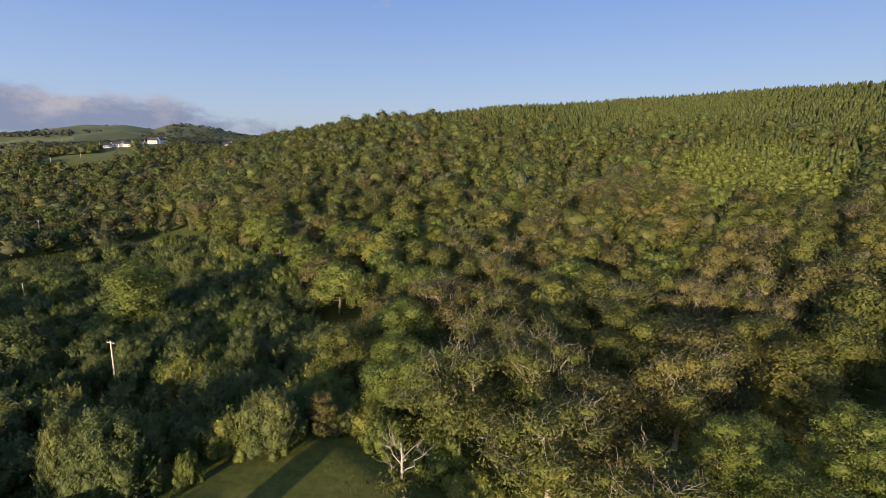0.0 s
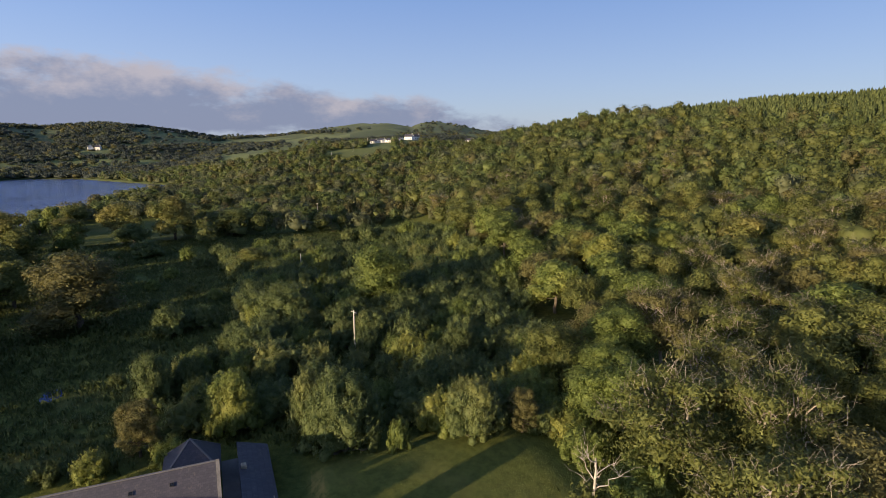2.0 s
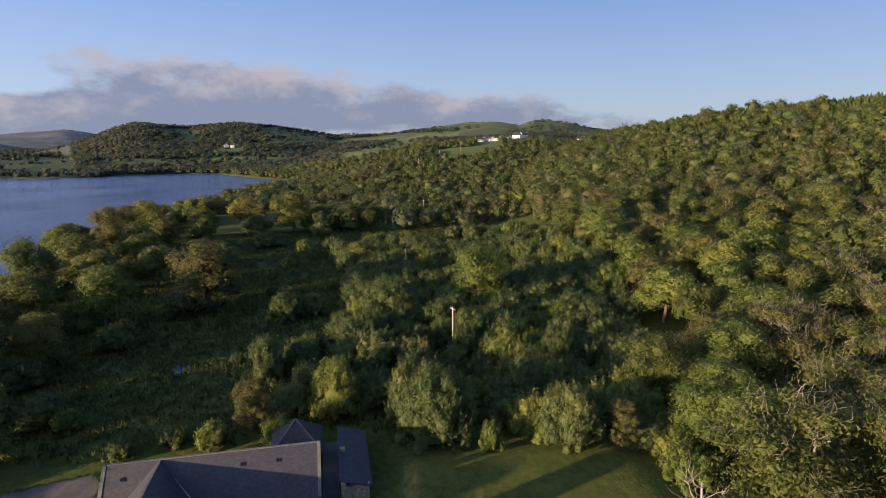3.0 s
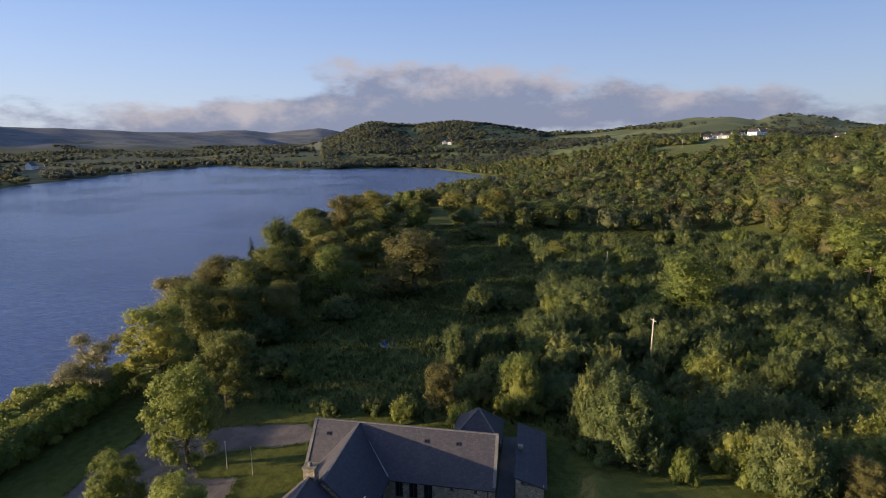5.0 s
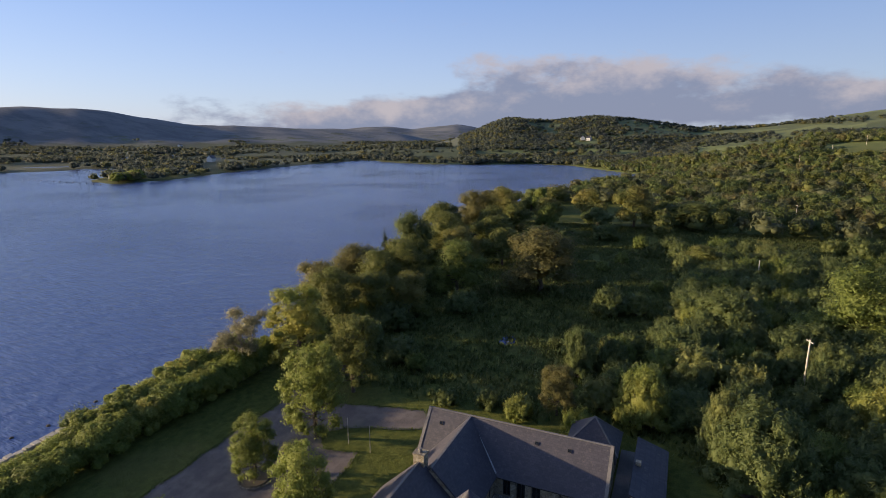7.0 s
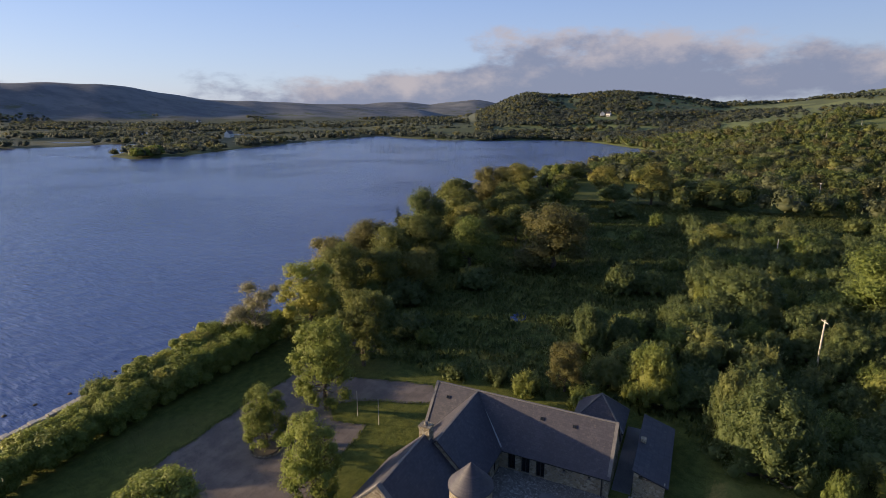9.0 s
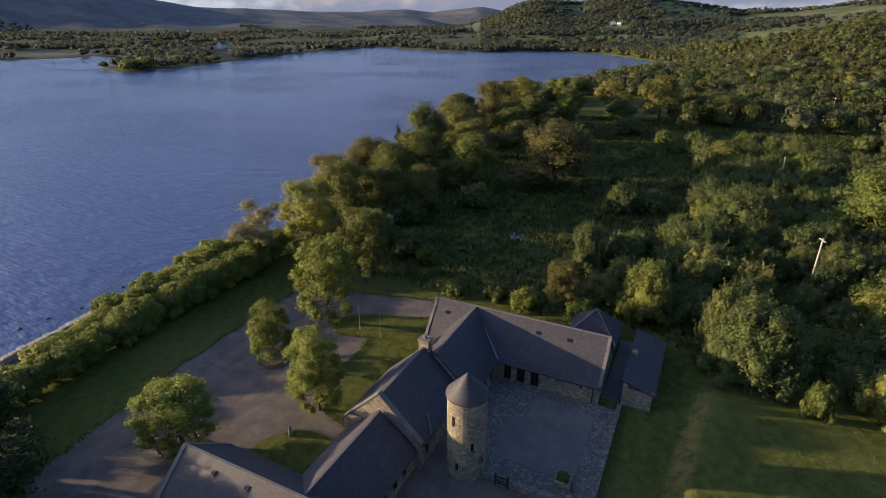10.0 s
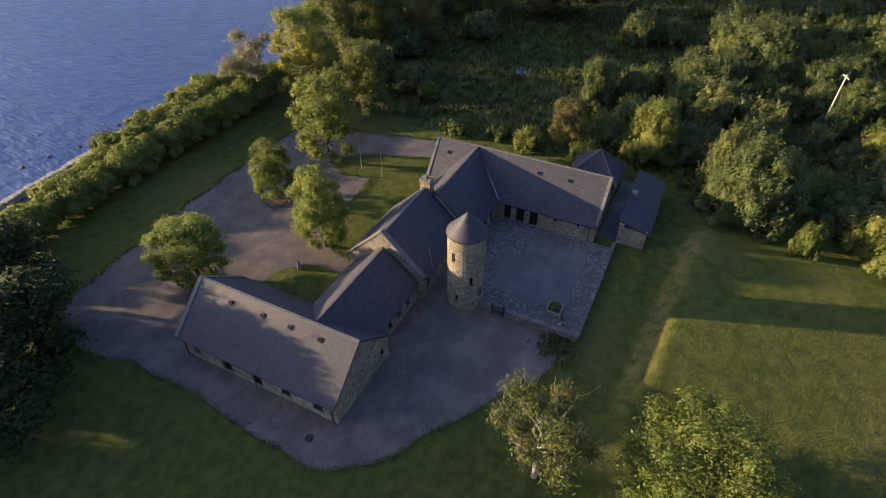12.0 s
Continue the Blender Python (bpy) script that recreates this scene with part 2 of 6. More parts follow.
def gravel_material(name, dark, light, track):
    m, g, shader, end = material(name)
    where = place_of(g)
    grain, worn, wide = g.noise(where, 11.0, 4.0, 0.7), g.noise(where, 0.35, 5.0, 0.6), g.noise(where, 0.09, 3.0)
    colour = g.mix(g.ramp(grain, 0.25, 0.75), dark, light)
    pebble = g.voronoi(where, 4.5, out=0)
    colour = g.mix(g.math("MULTIPLY", g.math("SUBTRACT", 1.0, g.ramp(pebble, 0.05, 0.3)), 0.35), colour, dark)
    wheel = g.noise(g.stretch(where, (0.5, 1.1, 1.0)), 0.8, 5.0, 0.65)
    colour = g.mix(g.math("MULTIPLY", g.ramp(g.math("ADD", g.math("MULTIPLY", worn, 0.7), g.math("MULTIPLY", wheel, 0.3)), 0.42, 0.64), 0.55), colour, track)
    colour = g.mix(g.math("MULTIPLY", g.ramp(wide, 0.5, 0.7), 0.3), colour, (0.11, 0.11, 0.06))
    g.link(colour, shader.inputs["Base Color"])
    shader.inputs["Roughness"].default_value = 0.93
    bump(g, shader, g.math("ADD", grain, g.math("MULTIPLY", worn, 0.6)), 0.6, 0.05)
    return m


def water_material():
    m, g, shader, end = material("lake_water")
    where = place_of(g)
    ripple = g.noise(g.stretch(where, (1.2, 0.28, 1.0)), 1.1, 4.0, 0.6)
    swell = g.noise(g.stretch(where, (1.0, 0.5, 1.0)), 0.28, 3.0, 0.6)
    gust = g.ramp(g.noise(where, 0.012, 3.0), 0.35, 0.65)
    shader.inputs["Base Color"].default_value = (0.064, 0.098, 0.236, 1)
    shader.inputs["IOR"].default_value = 1.33
    g.link(g.math("ADD", 0.08, g.math("MULTIPLY", gust, 0.12)), shader.inputs["Roughness"])
    bump(g, shader, g.math("ADD", ripple, g.math("MULTIPLY", swell, 1.2)), 0.72, 0.5)
    return m


M = {
    "ground": ground_material(),
    "water": water_material(),
    "gravel": gravel_material("gravel", (0.080, 0.067, 0.066), (0.178, 0.150, 0.139), (0.262, 0.218, 0.190)),
    "paving": gravel_material("gravel_court", (0.100, 0.097, 0.102), (0.172, 0.166, 0.170), (0.212, 0.203, 0.202)),
    "cobble": stone_material("cobbles", ((0.14, 0.135, 0.13), (0.32, 0.30, 0.285), (0.46, 0.44, 0.415)), 3.6, 1.0, (0.11, 0.105, 0.095)),
    "rubble": stone_material("rubble_wall", ((0.17, 0.14, 0.095), (0.36, 0.30, 0.20), (0.46, 0.41, 0.31)), 2.3),
    "slate_x": slate_material("slate_along_x", (0.034, 0.033, 0.048), (0.080, 0.075, 0.092), "x"),
    "slate_y": slate_material("slate_along_y", (0.034, 0.033, 0.048), (0.080, 0.075, 0.092), "y"),
    "ridge": rough_material("ridge_tile", (0.12, 0.115, 0.115), (0.20, 0.19, 0.185), 6.0),
    "lead": rough_material("lead", (0.20, 0.205, 0.215), (0.32, 0.32, 0.33), 3.0, 0.55),
    "kerb_stone": rough_material("kerb_stone", (0.10, 0.095, 0.085), (0.22, 0.205, 0.18), 4.0, 0.9, 0.6, 0.04),
    "pale_stone": rough_material("pale_stone", (0.26, 0.245, 0.22), (0.46, 0.44, 0.40), 3.0, 0.9, 0.6, 0.05),
    "soil": rough_material("soil", (0.05, 0.042, 0.03), (0.10, 0.085, 0.06), 5.0),
    "pane": plain_material("window_glass", (0.012, 0.014, 0.018), 0.08),
    "dark_paint": plain_material("dark_paint", (0.03, 0.028, 0.026), 0.5),
    "white": plain_material("white_render", (0.78, 0.77, 0.74), 0.8),
    "pole": rough_material("weathered_pole", (0.36, 0.33, 0.28), (0.58, 0.54, 0.47), 5.0),
    "bark": rough_material("bark", (0.055, 0.045, 0.034), (0.14, 0.115, 0.085), 4.0, 0.9, 0.6),
    "pale_bark": rough_material("pale_bark", (0.18, 0.155, 0.12), (0.39, 0.35, 0.29), 4.0, 0.9, 0.5),
    "bleached": rough_material("bleached_wood", (0.27, 0.24, 0.20), (0.46, 0.42, 0.36), 4.0, 0.85, 0.4),
    "willow": leaf_material("willow_leaves", (0.080, 0.106, 0.040), (0.148, 0.182, 0.066), (0.180, 0.186, 0.064)),
    "green": leaf_material("bright_leaves", (0.095, 0.125, 0.034), (0.195, 0.238, 0.064), (0.210, 0.212, 0.056)),
    "lime": leaf_material("pale_yellow_green_leaves", (0.118, 0.148, 0.036), (0.240, 0.282, 0.072), (0.250, 0.240, 0.065)),
    # dark leaves for the spruce; on the yard trees they paint deep shade
    "evergreen_and_shade": leaf_material("evergreen_leaves", (0.026, 0.040, 0.017), (0.066, 0.088, 0.034)),
    "lawn": leaf_material("grass_blades", (0.072, 0.095, 0.019), (0.185, 0.205, 0.044), (0.230, 0.195, 0.058), 0.3, False),
    "thin": leaf_material("thin_pale_leaves", (0.165, 0.160, 0.090), (0.290, 0.280, 0.165)),
    "olive": leaf_material("olive_leaves", (0.086, 0.104, 0.034), (0.174, 0.188, 0.054), (0.195, 0.172, 0.056), 0.3),
    "brown": leaf_material("turning_leaves", (0.098, 0.096, 0.040), (0.182, 0.174, 0.066), (0.182, 0.162, 0.064), 0.35),
    "wood_far": leaf_material("far_leaves", (0.086, 0.105, 0.036), (0.172, 0.190, 0.056), (0.190, 0.168, 0.060), 0.3, False),
    "wood_green": leaf_material("far_green_leaves", (0.086, 0.118, 0.042), (0.160, 0.196, 0.064), None, 0.3, False),
    "wood_brown": leaf_material("far_turning_leaves", (0.096, 0.096, 0.042), (0.174, 0.166, 0.068), (0.195, 0.155, 0.068), 0.3, False),
    "wood_grey": leaf_material("far_grey_leaves", (0.090, 0.105, 0.054), (0.160, 0.175, 0.088), None, 0.3, False),
    "thicket": leaf_material("thicket_leaves", (0.135, 0.165, 0.040), (0.250, 0.280, 0.072), None, 0.3, False),
    "spruce": leaf_material("spruce_needles", (0.100, 0.126, 0.044), (0.172, 0.204, 0.070), (0.182, 0.195, 0.064), 0.3, False),
    # far leaves made duller and bluer, so that haze is in the colour
    "wood_haze": leaf_material("distant_leaves", (0.062, 0.080, 0.066), (0.098, 0.116, 0.092), (0.106, 0.108, 0.086), 0.35, False),
    "reed": leaf_material("reeds", (0.072, 0.100, 0.032), (0.172, 0.204, 0.068), (0.212, 0.205, 0.086), 0.3, False),
}

# ---- the land ----
WATER = -1.2
LAKE = [(90, -80), (-28, -72.5), (-51, -74), (-80, -73.5), (-100, -78), (-132, -86), (-168, -94), (-212, -98), (-277, -100), (-330, -86), (-420, -62), (-520, -34), (-585, -20),
        (-627, -52), (-688, -95), (-765, -146), (-778, -198), (-733, -269), (-709, -330), (-732, -402), (-797, -498), (-717, -488), (-573, -486), (-439, -461),
        (-357, -436), (-311, -445), (-325, -500), (-400, -570), (-470, -645), (-430, -676), (-384, -674), (-250, -740), (60, -800), (330, -500)]
POND = [(-703, -989), (-860, -1016), (-775, -905), (-640, -880)]


def smooth(v):
    v = np.clip(v, 0.0, 1.0)
    return v * v * (3 - 2 * v)


def inside_by(x, y, shape):
    """Metres outside (plus) or inside (minus) a closed outline."""
    near, odd = np.full(x.shape, 1e9), np.zeros(x.shape, bool)
    for (ax, ay), (bx, by) in zip(shape, shape[1:] + shape[:1]):
        dx, dy = bx - ax, by - ay
        k = np.clip(((x - ax) * dx + (y - ay) * dy) / (dx * dx + dy * dy), 0, 1)
        near = np.minimum(near, np.hypot(x - ax - k * dx, y - ay - k * dy))
        odd ^= ((ay > y) != (by > y)) & (x < ax + (y - ay) * dx / (by - ay if by != ay else 1e-9))
    return np.where(odd, -near, near)


def shore(x, y):
    return np.minimum(inside_by(x, y, LAKE), inside_by(x, y, POND))


def land(x, y, s=None):
    """Height of the ground."""
    x, y = np.asarray(x, float), np.asarray(y, float)
    r, az = np.hypot(x, y), np.degrees(np.arctan2(-x, y))
    s = shore(x, y) if s is None else s
    rough = np.sin(x * 0.021 + 1.3) * np.cos(y * 0.017) + 0.5 * np.sin(x * 0.047 + y * 0.039)
    wood = np.interp(az, [-180, -100, -70, 4, 15, 25, 36, 47, 54, 60, 64, 72], [0, 0, 50, 76, 74, 71, 67, 60, 54, 43, 34, 0])
    h = wood * np.where(r < 480, np.clip((r - 110) / 370, 0, 1) ** 1.55, 1 - 0.5 * smooth((r - 480) / 600))
    h = np.maximum(h, np.interp(az, [50, 62, 70, 80, 88, 95], [0, 38, 43, 36, 18, 0]) * smooth((r - 330) / 480))
    h += np.interp(az, [50, 60, 62.5, 65.6, 67.3, 69, 70, 71.3, 72.6, 75, 78, 81, 85, 88, 91, 95], [0, 34, 34, 50, 53, 51, 42, 48, 52, 51, 44, 35, 33, 40, 40, 0]) * np.exp(-(((r - 1550) / 380) ** 2))
    h = np.maximum(h, np.interp(az, [84, 90, 91.3, 95, 98.3, 101, 103, 106.7, 108.4, 110.2, 113, 117], [20, 58, 62, 77, 81, 77, 75, 83, 72, 50, 25, 4]) * np.exp(-(((r - 1450) / 360) ** 2)))
    h = np.maximum(h, np.interp(az, [84, 95, 118, 126], [0, 16, 14, 0]) * smooth((r - 780) / 300))
    h = np.maximum(h, np.interp(az, [114, 118, 122.4, 127, 132, 134.5, 136, 138.9, 142.6, 144.7, 147.6, 152.5, 172, 215], [0, 46, 62, 70, 78, 87, 84, 93, 115, 136, 151, 147, 150, 20]) * np.exp(-(((r - 2700) / np.where(r < 2700, 470, 620)) ** 2)))
    h = np.maximum(h, np.interp(az, [-180, 60, 95, 106, 109.7, 111, 112.6, 114, 117, 119.5, 121.5, 124, 131, 180], [40, 60, 60, 80, 90, 108, 122, 112, 85, 105, 106, 90, 90, 60]) * smooth((r - 3300) / 1000))
    h += rough * np.clip((r - 140) / 400, 0, 3.5) * 0.9 * smooth((s - 10) / 80)
    # the raised lawn, with a grassy bank along its edge
    h += 1.7 * smooth((y - 6.3 + 0.1 * (x + 40)) / 3.4) * smooth((x + 66) / 9) * (1 - smooth((x + 36) / 9)) * (1 - smooth((y - 34) / 12))
    rim = smooth(s / 7.0)
    return np.where(s > 0, WATER - 0.25 + (0.25 - WATER) * rim + h * smooth((s - 4) / 70), WATER - 0.25 + np.maximum(s * 0.25, -4.0))


def mesh_object(name, verts, faces, mat, parent=None, smooth_shade=False):
    me = bpy.data.meshes.new(name)
    me.from_pydata([tuple(v) for v in verts], [], faces)
    me.materials.append(mat)
    if smooth_shade:
        me.polygons.foreach_set("use_smooth", [True] * len(me.polygons))
    ob = new(name, me)
    ob.parent = parent
    return ob


def fast_mesh(name, verts, tris, mat, normals=None):
    """One mesh from arrays of corners and triangles, shaded by the given normals."""
    me = bpy.data.meshes.new(name)
    n = len(tris)
    me.vertices.add(len(verts))
    me.vertices.foreach_set("co", np.asarray(verts, np.float32).ravel())
    me.loops.add(3 * n)
    me.loops.foreach_set("vertex_index", np.asarray(tris, np.int32).ravel())
    me.polygons.add(n)
    me.polygons.foreach_set("loop_start", np.arange(0, 3 * n, 3, dtype=np.int32))
    me.polygons.foreach_set("loop_total", np.full(n, 3, np.int32))
    me.update(calc_edges=True)
    me.materials.append(mat)
    if normals is not None:
        me.normals_split_custom_set_from_vertices(normals)
    return me


def part(name, bm, mat, parent, label=""):
    me = bpy.data.meshes.new(name)
    bm.to_mesh(me)
    bm.free()
    me.materials.append(mat)
    ob = new(name, me)
    ob.parent = parent
    if parent and parent.name in IN_WORLD:
        ob.matrix_parent_inverse = parent.matrix_basis.inverted()
    if label:
        ob["label"] = label
    return ob


IN_WORLD = set()  # things whose parts are given in the world's metres


def base(name, label, category, at=(0, 0, 0), turn=0.0, group="", world=True):
    ob = new(name)
    ob.empty_display_size = 0.5
    ob.matrix_basis = pose(*at, 0, 0, turn)
    if world:
        IN_WORLD.add(ob.name)
    return tagged(ob, label, category, group)


def make_ground():
    az = np.radians(np.r_[np.arange(-12, 168, 0.5), np.arange(168, 348, 2.5)])
    r = np.r_[np.r_[np.arange(3, 80, 1.7), np.arange(80, 160, 2.6)], 160 * 1.042 ** np.arange(0, 84)]
    r = np.r_[r[r < 4850], 4900]
    rr, aa = np.meshgrid(r, az, indexing="ij")
    x, y = -np.sin(aa) * rr, np.cos(aa) * rr
    z = land(x, y)
    verts = np.concatenate([[[0, 0, 0]], np.stack([x, y, z], -1).reshape(-1, 3)])
    n, m = len(r), len(az)
    i, j = np.meshgrid(np.arange(n - 1), np.arange(m), indexing="ij")
    a, b = 1 + i * m + j, 1 + i * m + (j + 1) % m
    c, d = a + m, b + m
    tris = np.concatenate([np.stack([a, c, d], -1).reshape(-1, 3), np.stack([a, d, b], -1).reshape(-1, 3), [[0, 1 + k, 1 + (k + 1) % m] for k in range(m)]])
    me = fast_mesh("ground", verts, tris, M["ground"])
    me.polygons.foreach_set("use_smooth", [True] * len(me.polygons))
    tagged(new("ground", me), "grassy lowland with rough meadow, pasture and heath hills with painted haze", "ground", kind="structure")
    w = 1300
    tagged(mesh_object("water", [(300, 300, WATER), (-w, 300, WATER), (-w, -w, WATER), (300, -w, WATER)], [(0, 1, 2, 3)], M["water"]), "wind-rippled blue lake in low evening sun", "lake", kind="structure")


make_ground()


def slab(name, outline, top, thick, mat, label, category="pavement"):
    """A flat paved area of some thickness."""
    bm = bmesh.new()
    f = bm.faces.new([bm.verts.new((x, y, top)) for x, y in outline])
    if f.normal.z < 0:
        f.normal_flip()
    f.normal_update()
    made = bmesh.ops.extrude_face_region(bm, geom=[f])
    bmesh.ops.translate(bm, vec=(0, 0, -thick), verts=[v for v in made["geom"] if isinstance(v, bmesh.types.BMVert)])
    bmesh.ops.recalc_face_normals(bm, faces=bm.faces)
    return tagged(part(name, bm, mat, None), label, category, kind="structure")


def soft_outline(points, step=2.2, wander=0.25, seed=3):
    """A closed outline with rounded corners and an uneven edge."""
    rnd = random.Random(seed)
    out, n = [], len(points)
    for i in range(n):
        p0, p1, p2, p3 = (Vector((*points[(i + k) % n], 0)) for k in (-1, 0, 1, 2))
        count = max(1, int((p2 - p1).length / step))
        for k in range(count):
            t = k / count
            v = p1.lerp(p2, t) + ((p1 - p0).normalized() - (p3 - p2).normalized()) * 0.35 * math.sin(math.pi * t)
            out.append((v.x + rnd.uniform(-wander, wander), v.y + rnd.uniform(-wander, wander)))
    return out


YARD = [(-38.3, 1.0), (-33.5, 0.6), (-29, -2.5), (-23, -6.5), (-19.2, -9.0), (-17.0, -11.8), (-16.8, -16.5), (-17.6, -26), (-17.6, -34), (-16.5, -41), (-19, -46.5), (-24, -47.5), (-30, -48),
        (-39, -49), (-50, -49.3), (-60, -49.6), (-75, -51), (-93, -53), (-94, -50), (-76, -47.5), (-65, -44.5), (-64.5, -39), (-67.3, -28), (-62.7, -25.8), (-58.7, -36.2), (-56, -38.5), (-53.2, -36), (-54, -31.3), (-48, -30.6),
        (-43, -30.5), (-39.2, -27.2), (-38.2, -23.6), (-36.9, -22.9), (-36.9, -17), (-54, -17), (-54, -5)]
slab("yard", soft_outline(YARD), 0.03, 0.3, M["gravel"], "pale gravel yard and car park around the stone buildings")
slab("lawn_island", soft_outline([(-29.0, -29.5), (-33.5, -30.2), (-35.6, -28.3), (-36.3, -24.8), (-34.5, -22.2), (-29.0, -22.2)], 1.5, 0.1), 0.09, 0.2, M["ground"], "small patch of mown grass behind the barn", "lawn")
puddle = [(-99.3 + 2.4 * math.cos(k * 0.42) * (1 + 0.25 * math.sin(3 * k)), -25.2 + 1.5 * math.sin(k * 0.42) * (1 + 0.2 * math.cos(2 * k))) for k in range(15)]
slab("puddle", puddle, 0.05, 0.1, M["water"], "shallow puddle in the rough meadow", "puddle")
slab("court_border", [(-38.5, 1.9), (-38.5, -8.2), (-41.3, -12.6), (-53.6, -12.6), (-53.6, 1.9)], 0.10, 0.3, M["cobble"], "cobbled border round the gravelled courtyard")
slab("court_floor", [(-41.2, -0.3), (-41.4, -8.4), (-47.4, -9.0), (-48.0, -7.2), (-51.4, -7.0), (-51.5, -0.4)], 0.14, 0.2, M["paving"], "smooth grey gravel floor of the walled courtyard")


slab("path", [(-55.2, -0.35), (-68.6, -0.35), (-68.6, 1.6), (-55.2, 1.6)], 0.06, 0.3, M["paving"], "narrow gravel path between wing and shed")


# ---- the stone buildings ----
def box(bm, x0, x1, y0, y1, z0, z1):
    v = [bm.verts.new(p) for p in ((x0, y0, z0), (x1, y0, z0), (x1, y1, z0), (x0, y1, z0), (x0, y0, z1), (x1, y0, z1), (x1, y1, z1), (x0, y1, z1))]
    for f in ((3, 2, 1, 0), (4, 5, 6, 7), (0, 1, 5, 4), (1, 2, 6, 5), (2, 3, 7, 6), (3, 0, 4, 7)):
        bm.faces.new([v[i] for i in f])


def bar(bm, a, b, w, h):
    """A beam of width w and height h from a to b."""
    a, b = Vector(a), Vector(b)
    way = (b - a).normalized()
    side = way.cross(Vector((0, 0, 1)) if abs(way.z) < 0.95 else Vector((0, 1, 0))).normalized()
    up = side.cross(way)
    v = [bm.verts.new(p + side * (w / 2 * i) + up * (h / 2 * j)) for p in (a, b) for i, j in ((-1, -1), (1, -1), (1, 1), (-1, 1))]
    for f in ((3, 2, 1, 0), (4, 5, 6, 7), (0, 1, 5, 4), (1, 2, 6, 5), (2, 3, 7, 6), (3, 0, 4, 7)):
        bm.faces.new([v[i] for i in f])


def wall(parent, a, b, top, holes=(), thick=0.55, apex=None, trim=True):
    """A rubble wall from a to b whose outer face is on the right hand; holes: (from, to, sill, head); apex: height of a gable over it."""
    a, b = Vector((*a, 0)), Vector((*b, 0))
    length, way = (b - a).length, (b - a).normalized()
    inward = Vector((-way.y, way.x, 0))
    bm = bmesh.new()
    cuts_s = sorted({thick if trim else 0.0, length, *(v for h in holes for v in h[:2])})
    cuts_z = sorted({-0.3, top, *(v for h in holes for v in h[2:4])})
    for s0, s1 in zip(cuts_s, cuts_s[1:]):
        for z0, z1 in zip(cuts_z, cuts_z[1:]):
            if any(h[0] <= s0 and s1 <= h[1] and h[2] <= z0 and z1 <= h[3] for h in holes):
                continue
            p = [a + way * s0, a + way * s1, a + way * s1 + inward * thick, a + way * s0 + inward * thick]
            v = [bm.verts.new((q.x, q.y, z)) for z in (z0, z1) for q in p]
            for f in ((3, 2, 1, 0), (4, 5, 6, 7), (0, 1, 5, 4), (1, 2, 6, 5), (2, 3, 7, 6), (3, 0, 4, 7)):
                bm.faces.new([v[i] for i in f])
    if apex:
        p = [(a, top), (b, top), ((a + b) / 2, apex)]
        v = [bm.verts.new((q.x + inward.x * k, q.y + inward.y * k, z)) for k in (0, thick) for q, z in p]
        for f in ((0, 1, 2), (5, 4, 3), (0, 3, 4, 1), (1, 4, 5, 2), (2, 5, 3, 0)):
            bm.faces.new([v[i] for i in f])
    bmesh.ops.remove_doubles(bm, verts=bm.verts, dist=0.001)
    ob = part("wall", bm, M["rubble"], parent)
    for h in holes:
        opening(parent, a, way, inward, h)
    return ob


def opening(parent, a, way, inward, h):
    """A window or door set back in the wall: frame, pane and sill."""
    s0, s1, z0, z1 = h[:4]
    door = z0 < 0.3
    o = a + inward * 0.22
    at = lambda s, z, k=0.0: o + way * s + inward * k + Vector((0, 0, z))
    bm = bmesh.new()
    w = 0.09
    for p, q in (((s0, z0 + w / 2), (s1, z0 + w / 2)), ((s0, z1 - w / 2), (s1, z1 - w / 2))):
        bar(bm, at(*p), at(*q), 0.08, w)
    for s in (s0 + w / 2, s1 - w / 2) + (((s0 + s1) / 2,) if s1 - s0 > 0.9 else ()):
        bar(bm, at(s, z0 + w), at(s, z1 - w), 0.08, w)
    frame_ob = part("door_frame" if door else "window_frame", bm, M["dark_paint"], parent, "dark painted timber frame")
    bm = bmesh.new()
    p = [at(s0 + w, z0 + w, 0.03), at(s1 - w, z0 + w, 0.03), at(s1 - w, z1 - w, 0.03), at(s0 + w, z1 - w, 0.03)]
    v = [bm.verts.new(q + inward * k) for k in (0, 0.02) for q in p]
    for f in ((0, 1, 2, 3), (7, 6, 5, 4), (0, 4, 5, 1), (1, 5, 6, 2), (2, 6, 7, 3), (3, 7, 4, 0)):
        bm.faces.new([v[i] for i in f])
    part("pane", bm, M["pane"], frame_ob)
    if not door:
        bm = bmesh.new()
        bar(bm, a + way * (s0 - 0.1) + inward * 0.1 + Vector((0, 0, z0 - 0.05)), a + way * (s1 + 0.1) + inward * 0.1 + Vector((0, 0, z0 - 0.05)), 0.3, 0.1)
        part("sill", bm, M["ridge"], frame_ob)


def roof_side(parent, e0, e1, r1, r0, mat, thick=0.16):
    """One slope: eave corners e0, e1 and ridge corners r1, r0."""
    e0, e1, r1, r0 = (Vector(p) for p in (e0, e1, r1, r0))
    up = (e1 - e0).cross(r0 - e0).normalized()
    up = up if up.z > 0 else -up
    bm = bmesh.new()
    v = [bm.verts.new(p + up * k) for k in (0, thick) for p in (e0, e1, r1, r0)]
    for f in ((3, 2, 1, 0), (4, 5, 6, 7), (0, 1, 5, 4), (1, 2, 6, 5), (2, 3, 7, 6), (3, 0, 4, 7)):
        bm.faces.new([v[i] for i in f])
    bmesh.ops.recalc_face_normals(bm, faces=bm.faces)
    return part("roof_slope", bm, mat, parent, "dark grey natural slate")


